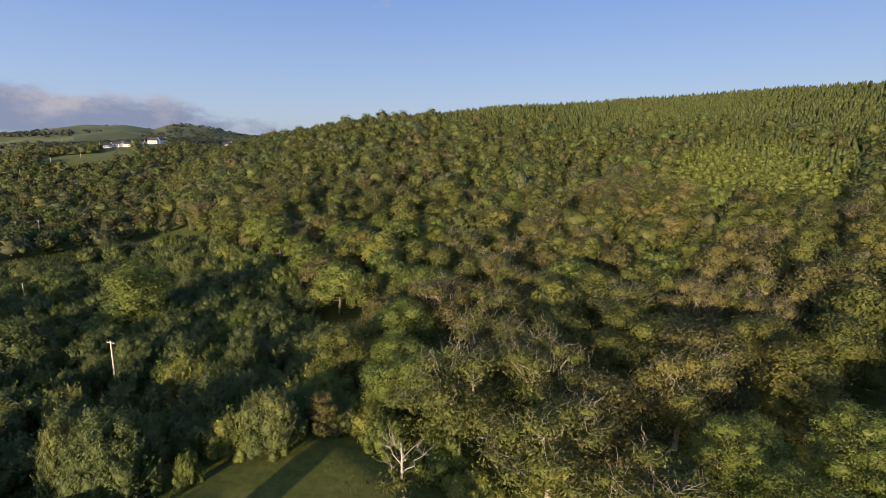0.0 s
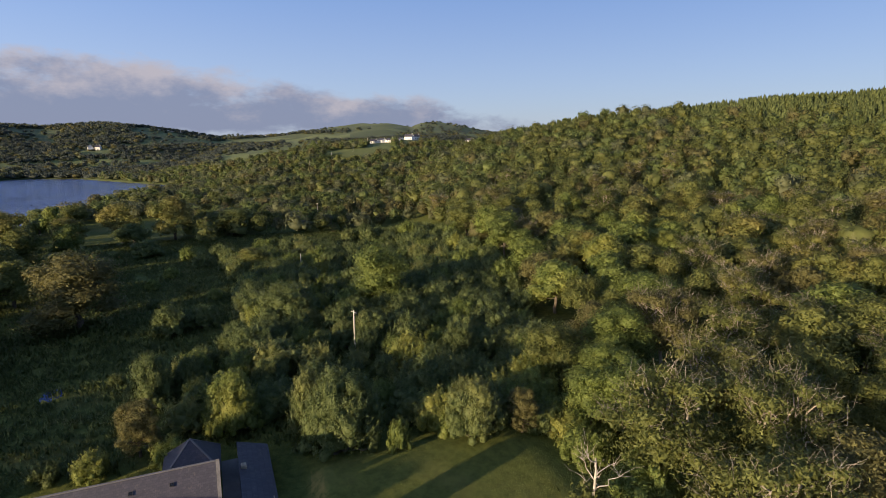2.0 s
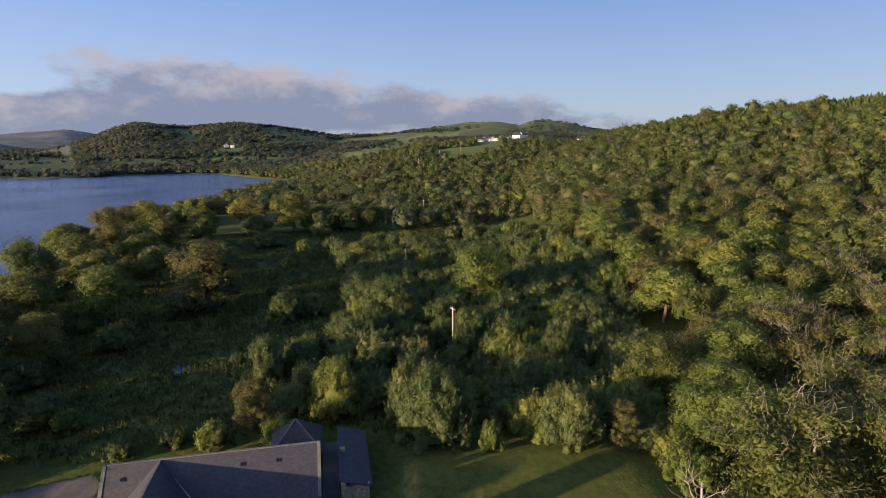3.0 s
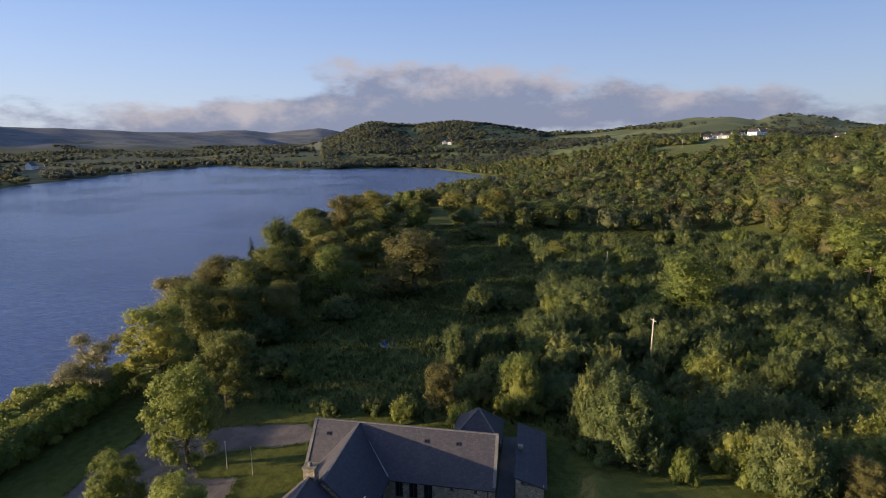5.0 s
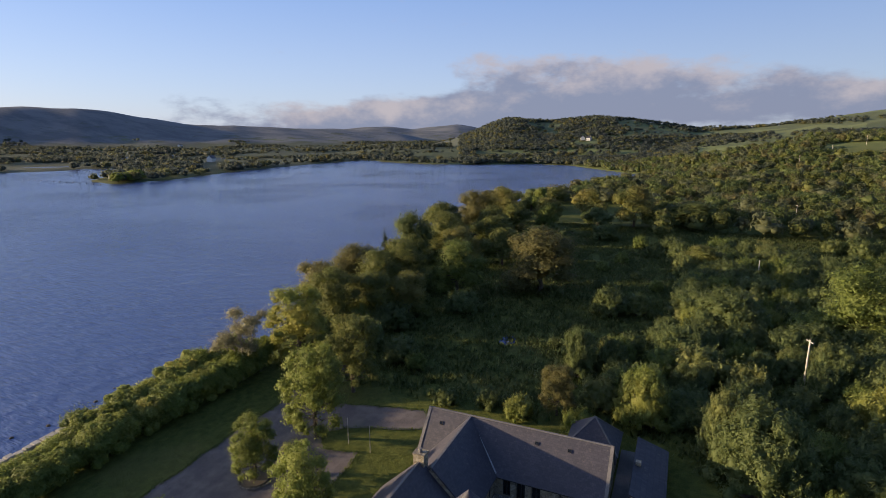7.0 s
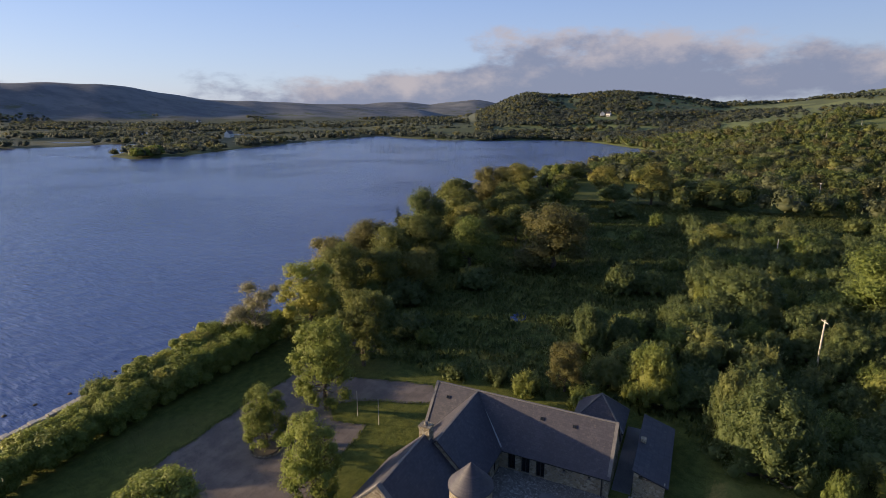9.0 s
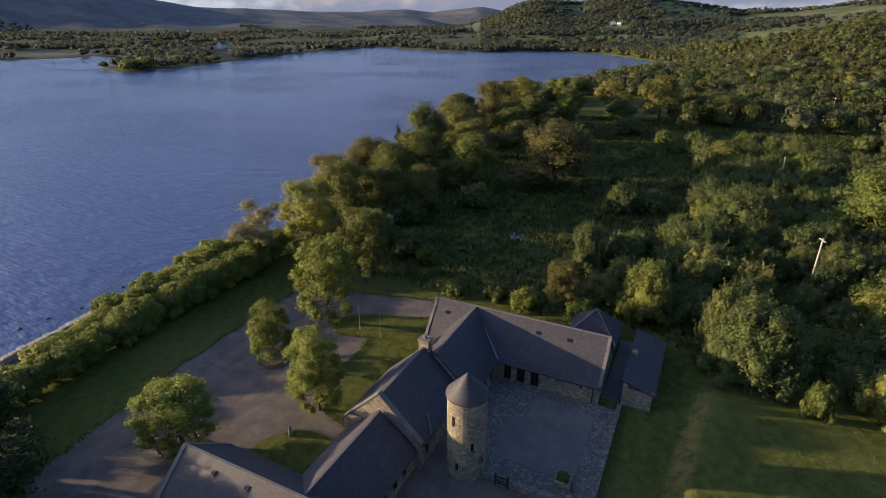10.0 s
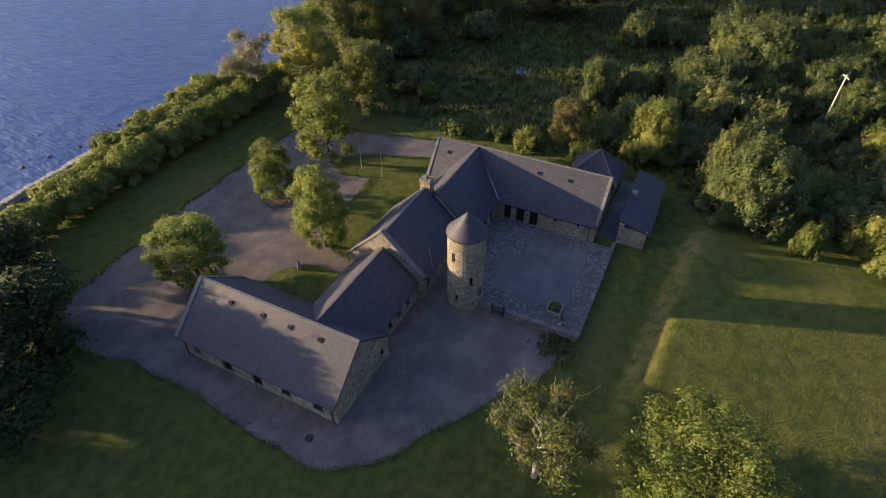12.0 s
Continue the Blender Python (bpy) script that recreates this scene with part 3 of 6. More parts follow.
def strip(name, parent, a, b, w, h, mat, label=""):
    bm = bmesh.new()
    bar(bm, a, b, w, h)
    return part(name, bm, mat, parent, label)


def gabled(parent, axis, lo, hi, side0, side1, eave, ridge, over=0.3, ends=(0.15, 0.15), top_shift=0.0):
    """A slate roof with its ridge along axis, from lo to hi, over walls at side0 and side1."""
    mid = (side0 + side1) / 2 + top_shift
    lo, hi = lo - ends[0], hi + ends[1]
    P = (lambda along, across, z: (along, across, z)) if axis == "x" else (lambda along, across, z: (across, along, z))
    mat = M["slate_" + axis]
    for side in (side0, side1):
        out = over if side > mid else -over
        low = eave - (ridge - eave) / abs(side - mid) * over
        roof_side(parent, P(lo, side + out, low), P(hi, side + out, low), P(hi, mid, ridge), P(lo, mid, ridge), mat)
        strip("gutter", parent, P(lo, side + out * 1.15, low + 0.02), P(hi, side + out * 1.15, low + 0.02), 0.11, 0.09, M["dark_paint"])
    strip("ridge_tiles", parent, P(lo, mid, ridge + 0.17), P(hi, mid, ridge + 0.17), 0.24, 0.09, M["ridge"], "grey ridge tiles")


def verge(parent, e0, apex, e1, wide=0.42):
    """Raised stone coping along a gable."""
    for p in (e0, e1):
        strip("coping", parent, Vector(p) + Vector((0, 0, 0.16)), Vector(apex) + Vector((0, 0, 0.2)), wide, 0.14, M["ridge"], "worn stone coping")


def skylight(parent, at, normal, size=0.42):
    n = Vector(normal).normalized()
    q = n.to_track_quat("Z", "Y").to_matrix().to_4x4()
    bm = bmesh.new()
    bmesh.ops.create_cube(bm, size=1.0, matrix=Matrix.Translation(Vector(at) + n * 0.2) @ q @ Matrix.Diagonal((size, size, 0.12, 1)))
    rim_ob = part("rooflight", bm, M["dark_paint"], parent, "small dark-framed rooflight")
    bm = bmesh.new()
    bmesh.ops.create_cube(bm, size=1.0, matrix=Matrix.Translation(Vector(at) + n * 0.262) @ q @ Matrix.Diagonal((size * 0.7, size * 0.7, 0.02, 1)))
    part("pane", bm, M["pane"], rim_ob)


def downpipe(parent, x, y, top):
    bm = bmesh.new()
    bmesh.ops.create_cone(bm, cap_ends=True, segments=8, radius1=0.06, radius2=0.06, depth=top, matrix=Matrix.Translation((x, y, top / 2)))
    part("downpipe", bm, M["dark_paint"], parent, "black downpipe")


def make_barn():
    b = base("barn", "long rubble-stone barn with a grey slate roof", "barn", (-24.9, -22, 0))
    x0, x1, y0, y1, eave, ridge = -29.0, -20.8, -30.4, -13.4, 2.6, 6.1
    wall(b, (x1, y0), (x1, y1), eave, [(1.2, 2.0, 0.9, 1.9), (4.6, 5.7, 0.06, 2.1), (8.0, 9.1, 0.06, 2.1), (11.3, 12.3, 0.9, 1.9), (14.6, 15.6, 0.9, 1.9)])
    wall(b, (x1, y1), (x0, y1), eave, [(6.9, 7.4, 1.3, 1.9)], apex=ridge)
    wall(b, (x0, y1), (x0, y0), eave, [(8.5, 9.5, 0.9, 1.9)])
    wall(b, (x0, y0), (x1, y0), eave, [(3.6, 4.7, 0.06, 2.1)], apex=ridge)
    gabled(b, "y", y0, y1, x0, x1, eave, ridge)
    mid = (x0 + x1) / 2
    verge(b, (x0 - 0.3, y0 - 0.1, eave - 0.2), (mid, y0 - 0.1, ridge), (x1 + 0.3, y0 - 0.1, eave - 0.2))
    tilt = (ridge - eave, 0, x1 - mid)
    for y in (-26.4, -22.8, -19.8, -16.7):
        skylight(b, (mid + 0.75, y, ridge - 0.75 * (ridge - eave) / (x1 - mid)), tilt)
    downpipe(b, x1 + 0.1, y1 - 0.4, 2.4)
    downpipe(b, x1 + 0.1, y0 + 0.3, 2.4)
    return b


def make_link_range():
    """The range that joins the barn to the hall."""
    b = base("linking_range", "low rubble-stone range joining barn and hall", "building", (-32, -18, 0))
    x0, x1, y0, y1, eave, ridge = -36.5, -29.0, -21.6, -14.5, 2.6, 5.7
    wall(b, (x1, y1), (x0, y1), eave, [(0.5, 1.2, 0.06, 2.1), (1.9, 2.6, 0.9, 1.9), (3.6, 4.3, 0.9, 1.9), (5.3, 6.0, 0.9, 1.9)], trim=False)
    wall(b, (x0, y0), (x1, y0), eave, [(2.5, 3.4, 0.9, 1.9)], trim=False)
    gabled(b, "x", x0, x1 + 3.6, y0, y1, eave, ridge, ends=(-0.1, 0.0))
    return b


def make_hall():
    b = base("hall", "tall rubble-stone hall with steep slate roof and chimney", "building", (-41, -18, 0))
    x0, x1, y0, y1, eave, ridge = -46.2, -36.6, -22.6, -14.0, 3.0, 7.1
    wall(b, (x1, y1), (x0, y1), eave, [(1.3, 1.9, 1.0, 2.1)])
    wall(b, (x0, y0), (x1, y0), eave, [(2.5, 3.3, 1.0, 2.2), (6.0, 6.8, 1.0, 2.2)])
    wall(b, (x1, y0), (x1, y1), eave, apex=ridge + 0.35)
    wall(b, (x0, y1), (x0, y0), eave, apex=ridge - 0.1)
    gabled(b, "x", x0, x1, y0, y1, eave, ridge, ends=(0.0, -0.35))
    verge(b, (x1 - 0.25, y0 - 0.2, eave - 0.05), (x1 - 0.25, (y0 + y1) / 2, ridge + 0.2), (x1 - 0.25, y1 + 0.2, eave - 0.05), 0.6)
    bm = bmesh.new()
    box(bm, -46.7, -45.7, -18.9, -17.7, 5.4, 8.0)
    box(bm, -46.78, -45.62, -18.98, -17.62, 8.0, 8.18)
    stack = part("chimney", bm, M["rubble"], b, "short stone chimney stack")
    bm = bmesh.new()
    bmesh.ops.create_cone(bm, cap_ends=True, segments=12, radius1=0.2, radius2=0.16, depth=0.4, matrix=Matrix.Translation((-46.2, -18.3, 8.36)))
    part("chimney_pot", bm, M["ridge"], stack)
    strip("lean_board", b, (-38.4, -13.6, 3.0), (-40.0, -14.9, 4.1), 0.14, 0.1, M["ridge"], "pale flashing where the tower meets the roof")
    return b


def make_court_wing():
    b = base("courtyard_wing", "rubble-stone wing with slate roof facing the courtyard", "building", (-57, -11, 0))
    x0, x1, y0, y1, eave, ridge = -60.8, -53.6, -22.3, -0.5, 2.7, 6.8
    wall(b, (x1, y0), (x1, y1), eave, [(10.6, 11.5, 0.12, 2.2), (12.2, 13.2, 0.12, 2.2), (13.9, 14.9, 0.12, 2.2), (16.9, 17.2, 1.7, 2.0), (19.6, 19.9, 1.7, 2.0)])
    wall(b, (x1, y1), (x0, y1), eave, [(3.0, 3.9, 0.06, 2.1)], apex=ridge)
    wall(b, (x0, y1), (x0, y0), eave, [(5.0, 6.0, 0.9, 2.0), (12.0, 13.0, 0.9, 2.0)])
    wall(b, (x0, y0), (x1, y0), eave, [(3.0, 4.2, 0.9, 2.1)], apex=ridge)
    gabled(b, "y", y0, y1, x0, x1, eave, ridge)
    mid = (x0 + x1) / 2
    for y in (y0, y1):
        verge(b, (x0 - 0.2, y, eave - 0.1), (mid, y, ridge), (x1 + 0.2, y, eave - 0.1), 0.36)
    slope = (ridge - eave) / (x1 - mid)
    for y, d in ((-20.4, 1.0), (-8.6, 0.9), (-4.9, 0.9)):
        skylight(b, (mid + d, y, ridge - d * slope), (slope, 0, 1))
    downpipe(b, x1 + 0.1, y1 - 0.7, 2.5)
    # the crossing range between hall and wing
    c = base("crossing_range", "slate-roofed range between hall and courtyard wing", "building", (-50, -17, 0))
    y0, y1, ridge, eave = -21.2, -12.7, 6.75, 2.7
    wall(c, (-46.2, y1), (-53.6, y1), eave, [(1.2, 2.1, 0.12, 2.2), (3.6, 4.5, 0.12, 2.2), (5.6, 6.5, 0.12, 2.2)], trim=False)
    wall(c, (-53.6, y0), (-46.2, y0), eave, [(2.0, 2.9, 0.9, 2.0)], trim=False)
    wall(c, (-46.0, y0 + 0.1), (-46.0, y1 - 0.1), eave, thick=0.3, apex=ridge - 0.05, trim=False)
    gabled(c, "x", -57.2, -46.2, y0, y1, eave, ridge, ends=(0.0, 0.35))
    my = (y0 + y1) / 2
    strip("valley", c, (-57.2, my, ridge + 0.14), (-53.4, y1 + 0.25, eave + 0.05), 0.16, 0.1, M["lead"], "lead valley gutter")
    return b


def make_tower():
    t = base("round_tower", "round rubble-stone tower with a conical slate cap", "tower", (-38.9, -10.15, 0), world=False)
    R, top, seg = 1.85, 8.9, 30
    holes = [(radians(-30), 6.1, 7.2), (radians(33), 3.4, 4.5), (radians(-6), 0.9, 2.0), (radians(73), 1.4, 2.5)]
    bm = bmesh.new()
    zs = sorted({-0.3, top, *(v for h in holes for v in h[1:])})
    ring = lambda k, z, r: (r * math.cos(2 * math.pi * k / seg), r * math.sin(2 * math.pi * k / seg), z)
    hole_at = {round(h[0] / (2 * math.pi / seg)) % seg: h for h in holes}
    for z0, z1 in zip(zs, zs[1:]):
        for k in range(seg):
            h = hole_at.get(k)
            if h and h[1] <= z0 and z1 <= h[2]:
                continue
            p = [ring(k, z0, R), ring(k + 1, z0, R), ring(k + 1, z0, R - 0.5), ring(k, z0, R - 0.5)]
            v = [bm.verts.new((q[0], q[1], z)) for z in (z0, z1) for q in p]
            for f in ((3, 2, 1, 0), (4, 5, 6, 7), (0, 1, 5, 4), (1, 2, 6, 5), (2, 3, 7, 6), (3, 0, 4, 7)):
                bm.faces.new([v[i] for i in f])
    bmesh.ops.remove_doubles(bm, verts=bm.verts, dist=0.002)
    bmesh.ops.recalc_face_normals(bm, faces=bm.faces)
    part("wall", bm, M["rubble"], t)
    for k, h in hole_at.items():
        a0, a1 = 2 * math.pi * k / seg, 2 * math.pi * (k + 1) / seg
        bm = bmesh.new()
        r = R - 0.3
        v = [bm.verts.new((r * math.cos(a), r * math.sin(a), z)) for a, z in ((a0, h[1]), (a1, h[1]), (a1, h[2]), (a0, h[2]))]
        v += [bm.verts.new((q.co.x * 0.98, q.co.y * 0.98, q.co.z)) for q in v[:4]]
        for f in ((0, 1, 2, 3), (7, 6, 5, 4), (0, 4, 5, 1), (1, 5, 6, 2), (2, 6, 7, 3), (3, 7, 4, 0)):
            bm.faces.new([v[i] for i in f])
        part("pane", bm, M["pane"], t, "dark slit window")
    bm = bmesh.new()
    bmesh.ops.create_cone(bm, cap_ends=True, segments=40, radius1=R + 0.14, radius2=0.02, depth=2.15, matrix=Matrix.Translation((0, 0, top + 1.06)))
    bmesh.ops.create_cone(bm, cap_ends=True, segments=40, radius1=R + 0.14, radius2=R + 0.14, depth=0.12, matrix=Matrix.Translation((0, 0, top - 0.06)))
    part("roof", bm, M["slate_x"], t, "conical slate cap")
    return t


def make_outbuildings():
    s = base("shed", "small stone shed with a dark slate lean-to roof", "shed", (-60, 4, 0))
    x0, x1, y0, y1 = -66.8, -55.0, 1.75, 4.9
    wall(s, (x1, y0), (x1, y1), 2.3)
    wall(s, (x1, y1), (x0, y1), 2.0)
    wall(s, (x0, y1), (x0, y0), 2.3)
    wall(s, (x0, y0), (x1, y0), 3.0, [(3.0, 3.9, 0.06, 2.1)])
    roof_side(s, (x0 - 0.1, y1 + 0.3, 2.0), (x1 + 0.1, y1 + 0.3, 2.0), (x1 + 0.1, y0 - 0.2, 3.15), (x0 - 0.1, y0 - 0.2, 3.15), M["slate_x"])
    bm = bmesh.new()
    box(bm, -61.3, -60.7, 1.8, 2.4, 2.6, 3.6)
    part("chimney", bm, M["rubble"], s, "stub of a stone flue")
    p = base("pyramid_store", "square stone store with a pyramid slate roof", "shed", (-64.5, -3, 0))
    x0, x1, y0, y1 = -68.2, -62.8, -6.4, -0.6
    wall(p, (x1, y0), (x1, y1), 2.6)
    wall(p, (x1, y1), (x0, y1), 2.6, [(2.4, 3.3, 0.06, 2.1)])
    wall(p, (x0, y1), (x0, y0), 2.6)
    wall(p, (x0, y0), (x1, y0), 2.6, [(2.4, 3.3, 1.0, 2.0)])
    tip = ((x0 + x1) / 2, (y0 + y1) / 2, 5.6)
    c = [(x0 - 0.3, y0 - 0.3, 2.5), (x1 + 0.3, y0 - 0.3, 2.5), (x1 + 0.3, y1 + 0.3, 2.5), (x0 - 0.3, y1 + 0.3, 2.5)]
    for i in range(4):
        a, b2 = c[i], c[(i + 1) % 4]
        bm = bmesh.new()
        v = [bm.verts.new(q) for q in (a, b2, tip)] + [bm.verts.new((q[0], q[1], q[2] - 0.14)) for q in (a, b2, tip)]
        for f in ((0, 1, 2), (5, 4, 3), (0, 3, 4, 1), (1, 4, 5, 2), (2, 5, 3, 0)):
            bm.faces.new([v[k] for k in f])
        part("roof_slope", bm, M["slate_x" if i % 2 == 0 else "slate_y"], p, "dark grey natural slate")
        strip("hip_tiles", p, Vector(a) + Vector((0, 0, 0.05)), Vector(tip) + Vector((0, 0, 0.05)), 0.2, 0.08, M["ridge"])


def make_court_walls():
    for name, a, b, h, label in (("court_wall", (-38.35, -8.4), (-38.35, 1.9), 0.75, "low rubble wall closing the courtyard"), ("court_wall", (-38.7, 1.75), (-54.2, 1.75), 0.5, "low rubble wall along the lawn")):
        w = base(name, label, "wall")
        a, b = Vector((*a, 0)), Vector((*b, 0))
        strip("body", w, a + Vector((0, 0, h / 2)), b + Vector((0, 0, h / 2)), 0.42, h, M["cobble"])
        strip("coping", w, a + Vector((0, 0, h + 0.04)), b + Vector((0, 0, h + 0.04)), 0.5, 0.08, M["cobble"], "rough coping stones")
        w["kind"] = "structure"
    gate = base("court_gate", "small dark timber gate in the low court wall", "gate", (-38.1, -6.2, 0.05), 90.0, world=False)
    for x in (-0.62, 0.62):
        strip("post", gate, (x, 0, 0), (x, 0, 1.35), 0.16, 0.16, M["dark_paint"])
    for z in (0.3, 0.65, 1.0):
        strip("rail", gate, (-0.54, 0, z), (0.54, 0, z), 0.05, 0.1, M["dark_paint"])
    for k in range(5):
        strip("picket", gate, (-0.44 + 0.22 * k, 0.05, 0.12), (-0.44 + 0.22 * k, 0.05, 1.15), 0.09, 0.03, M["dark_paint"])
    p = base("planter", "square stone planter filled with a green shrub", "planter", (-41.0, -1.2, 0.14), world=False)
    bm = bmesh.new()
    for x0, x1, y0, y1 in ((-0.75, 0.75, -0.75, -0.6), (-0.75, 0.75, 0.6, 0.75), (-0.75, -0.6, -0.6, 0.6), (0.6, 0.75, -0.6, 0.6)):
        box(bm, x0, x1, y0, y1, -0.05, 0.6)
    part("box", bm, M["rubble"], p)
    bm = bmesh.new()
    box(bm, -0.598, 0.598, -0.598, 0.598, 0.1, 0.5)
    part("soil", bm, M["bark"], p)
    return p


def ring_bed(x, y, radius):
    """A tree bed edged with set stones."""
    rnd = random.Random(int(radius * 100 - x))
    ob = base("tree_bed", "round bed of soil edged with rough stones", "planting bed", (x, y, 0.03), world=False)
    bm = bmesh.new()
    bmesh.ops.create_cone(bm, cap_ends=True, segments=24, radius1=radius, radius2=radius * 0.8, depth=0.22, matrix=Matrix.Translation((0, 0, 0.06)))
    part("soil", bm, M["soil"], ob)
    n = int(radius * 11)
    for k in range(n):
        a = 2 * math.pi * k / n
        bm = bmesh.new()
        bmesh.ops.create_icosphere(bm, subdivisions=1, radius=0.3, matrix=Matrix.Translation((radius * math.cos(a), radius * math.sin(a), 0.08)) @ Matrix.Rotation(a, 4, "Z") @ Matrix.Diagonal((0.5, 1.0, rnd.uniform(0.4, 0.7), 1)))
        part("stone", bm, M["kerb_stone"], ob)


def small_yard_things():
    ring_bed(-44.5, -39.4, 1.9)
    ring_bed(-28.8, -37.8, 2.0)
    ob = base("standing_stone", "small upright stone on the grass behind the barn", "stone", (-34.8, -28.3, 0.05), world=False)
    bm = bmesh.new()
    bmesh.ops.create_cone(bm, cap_ends=True, segments=7, radius1=0.34, radius2=0.2, depth=1.3, matrix=Matrix.Translation((0, 0, 0.6)) @ Matrix.Diagonal((1, 0.6, 1, 1)))
    bmesh.ops.bevel(bm, geom=list(bm.edges), offset=0.05, segments=1, affect="EDGES")
    part("body", bm, M["pale_stone"], ob)
    ob = base("drain_cover", "dark round drain cover in the gravel", "drain cover", (-18.7, -14.8, 0.03), world=False)
    bm = bmesh.new()
    bmesh.ops.create_cone(bm, cap_ends=True, segments=20, radius1=0.34, radius2=0.3, depth=0.1, matrix=Matrix.Translation((0, 0, 0.04)))
    part("lid", bm, M["dark_paint"], ob)
    # stone revetment along the shore, laid block by block
    rnd = random.Random(4)
    line = [(-18, -70.6), (-33, -72.2), (-50, -73.6), (-62, -74.0), (-80, -73.2)]
    ob = base("shore_wall", "low pale stone revetment at the water's edge", "wall")
    ob["kind"] = "structure"
    for (ax, ay), (bx, by) in zip(line, line[1:]):
        length = math.hypot(bx - ax, by - ay)
        for k in range(int(length / 1.1)):
            t = (k + 0.5) / int(length / 1.1)
            bm = bmesh.new()
            m = Matrix.Translation((ax + (bx - ax) * t, ay + (by - ay) * t + rnd.uniform(-0.15, 0.15), -0.85 + rnd.uniform(-0.08, 0.08))) @ Matrix.Rotation(math.atan2(by - ay, bx - ax) + rnd.uniform(-0.1, 0.1), 4, "Z")
            bmesh.ops.create_cube(bm, size=1.0, matrix=m @ Matrix.Diagonal((1.06, rnd.uniform(0.9, 1.3), 0.9, 1)))
            bmesh.ops.bevel(bm, geom=list(bm.edges), offset=0.1, segments=1, affect="EDGES")
            part("stone", bm, M["pale_stone"], ob)
    for k in range(9):
        x, y, q = -34 - k * 5.2 + rnd.uniform(-2, 2), -77 - rnd.uniform(0, 3.5), rnd.uniform(0.18, 0.34)
        rock = base("lake_rock", "dark wet rock breaking the lake surface", "rock", (x, y, WATER), group="rocks in the lake", world=False)
        bm = bmesh.new()
        bmesh.ops.create_icosphere(bm, subdivisions=2, radius=q)
        for v in bm.verts:
            v.co *= 1 + 0.3 * noise.noise(v.co * 3 + Vector((k, 0, 0)))
            v.co.z *= 0.7
        part("body", bm, M["soil"], rock)
    for k in range(14):
        u = k / 13
        ax, ay = -305 - 6 * u, -452 - 130 * u
        buoy = base("buoy", "small dark float on a line across the water", "buoy", (ax, ay, WATER), group="float line", world=False)
        bm = bmesh.new()
        bmesh.ops.create_icosphere(bm, subdivisions=2, radius=0.55, matrix=Matrix.Translation((0, 0, 0.25)))
        part("float", bm, M["dark_paint"], buoy)


small_yard_things()
make_barn(), make_link_range(), make_hall(), make_court_wing(), make_tower(), make_outbuildings()
PLANTER = make_court_walls()

# ---- trees ----
ICO = bmesh.new()
bmesh.ops.create_icosphere(ICO, subdivisions=2, radius=1.0)
ICO_V = np.array([v.co[:] for v in ICO.verts])
ICO_F = np.array([[v.index for v in f.verts] for f in ICO.faces])
ICO.free()
SMALL = bmesh.new()
bmesh.ops.create_icosphere(SMALL, subdivisions=1, radius=1.0)
SMALL_V = np.array([v.co[:] for v in SMALL.verts])
SMALL_F = np.array([[v.index for v in f.verts] for f in SMALL.faces])
SMALL.free()


def clumps(rng, centres, normals, size, tall=1.5, upward=0.0, stray=0.38):
    """Pointed leaf clumps, one triangle each, facing roughly along the normals; the many leaves of a clump shade it evenly."""
    n = len(centres)
    out = normals / (np.linalg.norm(normals, axis=1, keepdims=True) + 1e-9)
    up = out + rng.normal(0, stray, (n, 3)) + (0, 0, 0.15)
    up /= np.linalg.norm(up, axis=1, keepdims=True) + 1e-9
    lean = rng.normal(0, 1, (n, 3)) + np.array([0, 0, upward * 2.0])
    a = np.cross(up, np.cross(lean, up))
    a /= np.linalg.norm(a, axis=1, keepdims=True) + 1e-9
    b = np.cross(up, a)
    s = size * rng.uniform(0.6, 1.4, (n, 1))
    lift = up * s * rng.uniform(-0.1, 0.35, (n, 1))
    v = np.stack([centres - a * s * tall * 0.4 - b * s * 0.45, centres + a * s * tall * 0.65 + lift, centres - a * s * tall * 0.4 + b * s * 0.45], 1).reshape(-1, 3)
    soft = rng.normal(0, 1, (n, 3))
    soft = soft / np.linalg.norm(soft, axis=1, keepdims=True) * 0.5 + out * 0.6 + (0, 0, 0.15)
    return v, np.arange(3 * n).reshape(-1, 3), np.repeat(soft / np.linalg.norm(soft, axis=1, keepdims=True), 3, axis=0)


def crown_arrays(rng, blobs, count, size, upward=0.0, tall=1.5, core=0.84, depth=0.22, fine=False):
    """Leaf clumps over a set of blobs (centre, radii), round a dark leafy core."""
    blobs = np.asarray(blobs, float)
    area = blobs[:, 3] * blobs[:, 5] + 1e-6
    pick = rng.choice(len(blobs), count, p=area / area.sum())
    d = rng.normal(0, 1, (count, 3))
    d /= np.linalg.norm(d, axis=1, keepdims=True)
    d[:, 2] = np.where(d[:, 2] < -0.5, -d[:, 2], d[:, 2])
    c, rad = blobs[pick, :3], blobs[pick, 3:]
    p = c + d * rad * (1 + rng.normal(0.0, depth * 0.5, (count, 1)) - depth * 0.3)
    keep = np.ones(count, bool)
    for k, b in enumerate(blobs):
        keep &= (pick == k) | ((((p - b[:3]) / b[3:]) ** 2).sum(1) > 0.72)
    p, nrm = p[keep], (d / rad * rad.mean())[keep]
    v, f, soft = clumps(rng, p, nrm, size, tall, upward)
    V, F, N, n = [v], [f], [soft], len(v)
    iv, fi = (ICO_V, ICO_F) if fine else (SMALL_V, SMALL_F)
    for b in blobs:
        q = b[:3] + iv * b[3:] * core * (1 + rng.normal(0, 0.09, (len(iv), 1)))
        V.append(q)
        F.append(fi + n)
        N.append(iv)
        n += len(q)
    return np.concatenate(V), np.concatenate(F), np.concatenate(N)


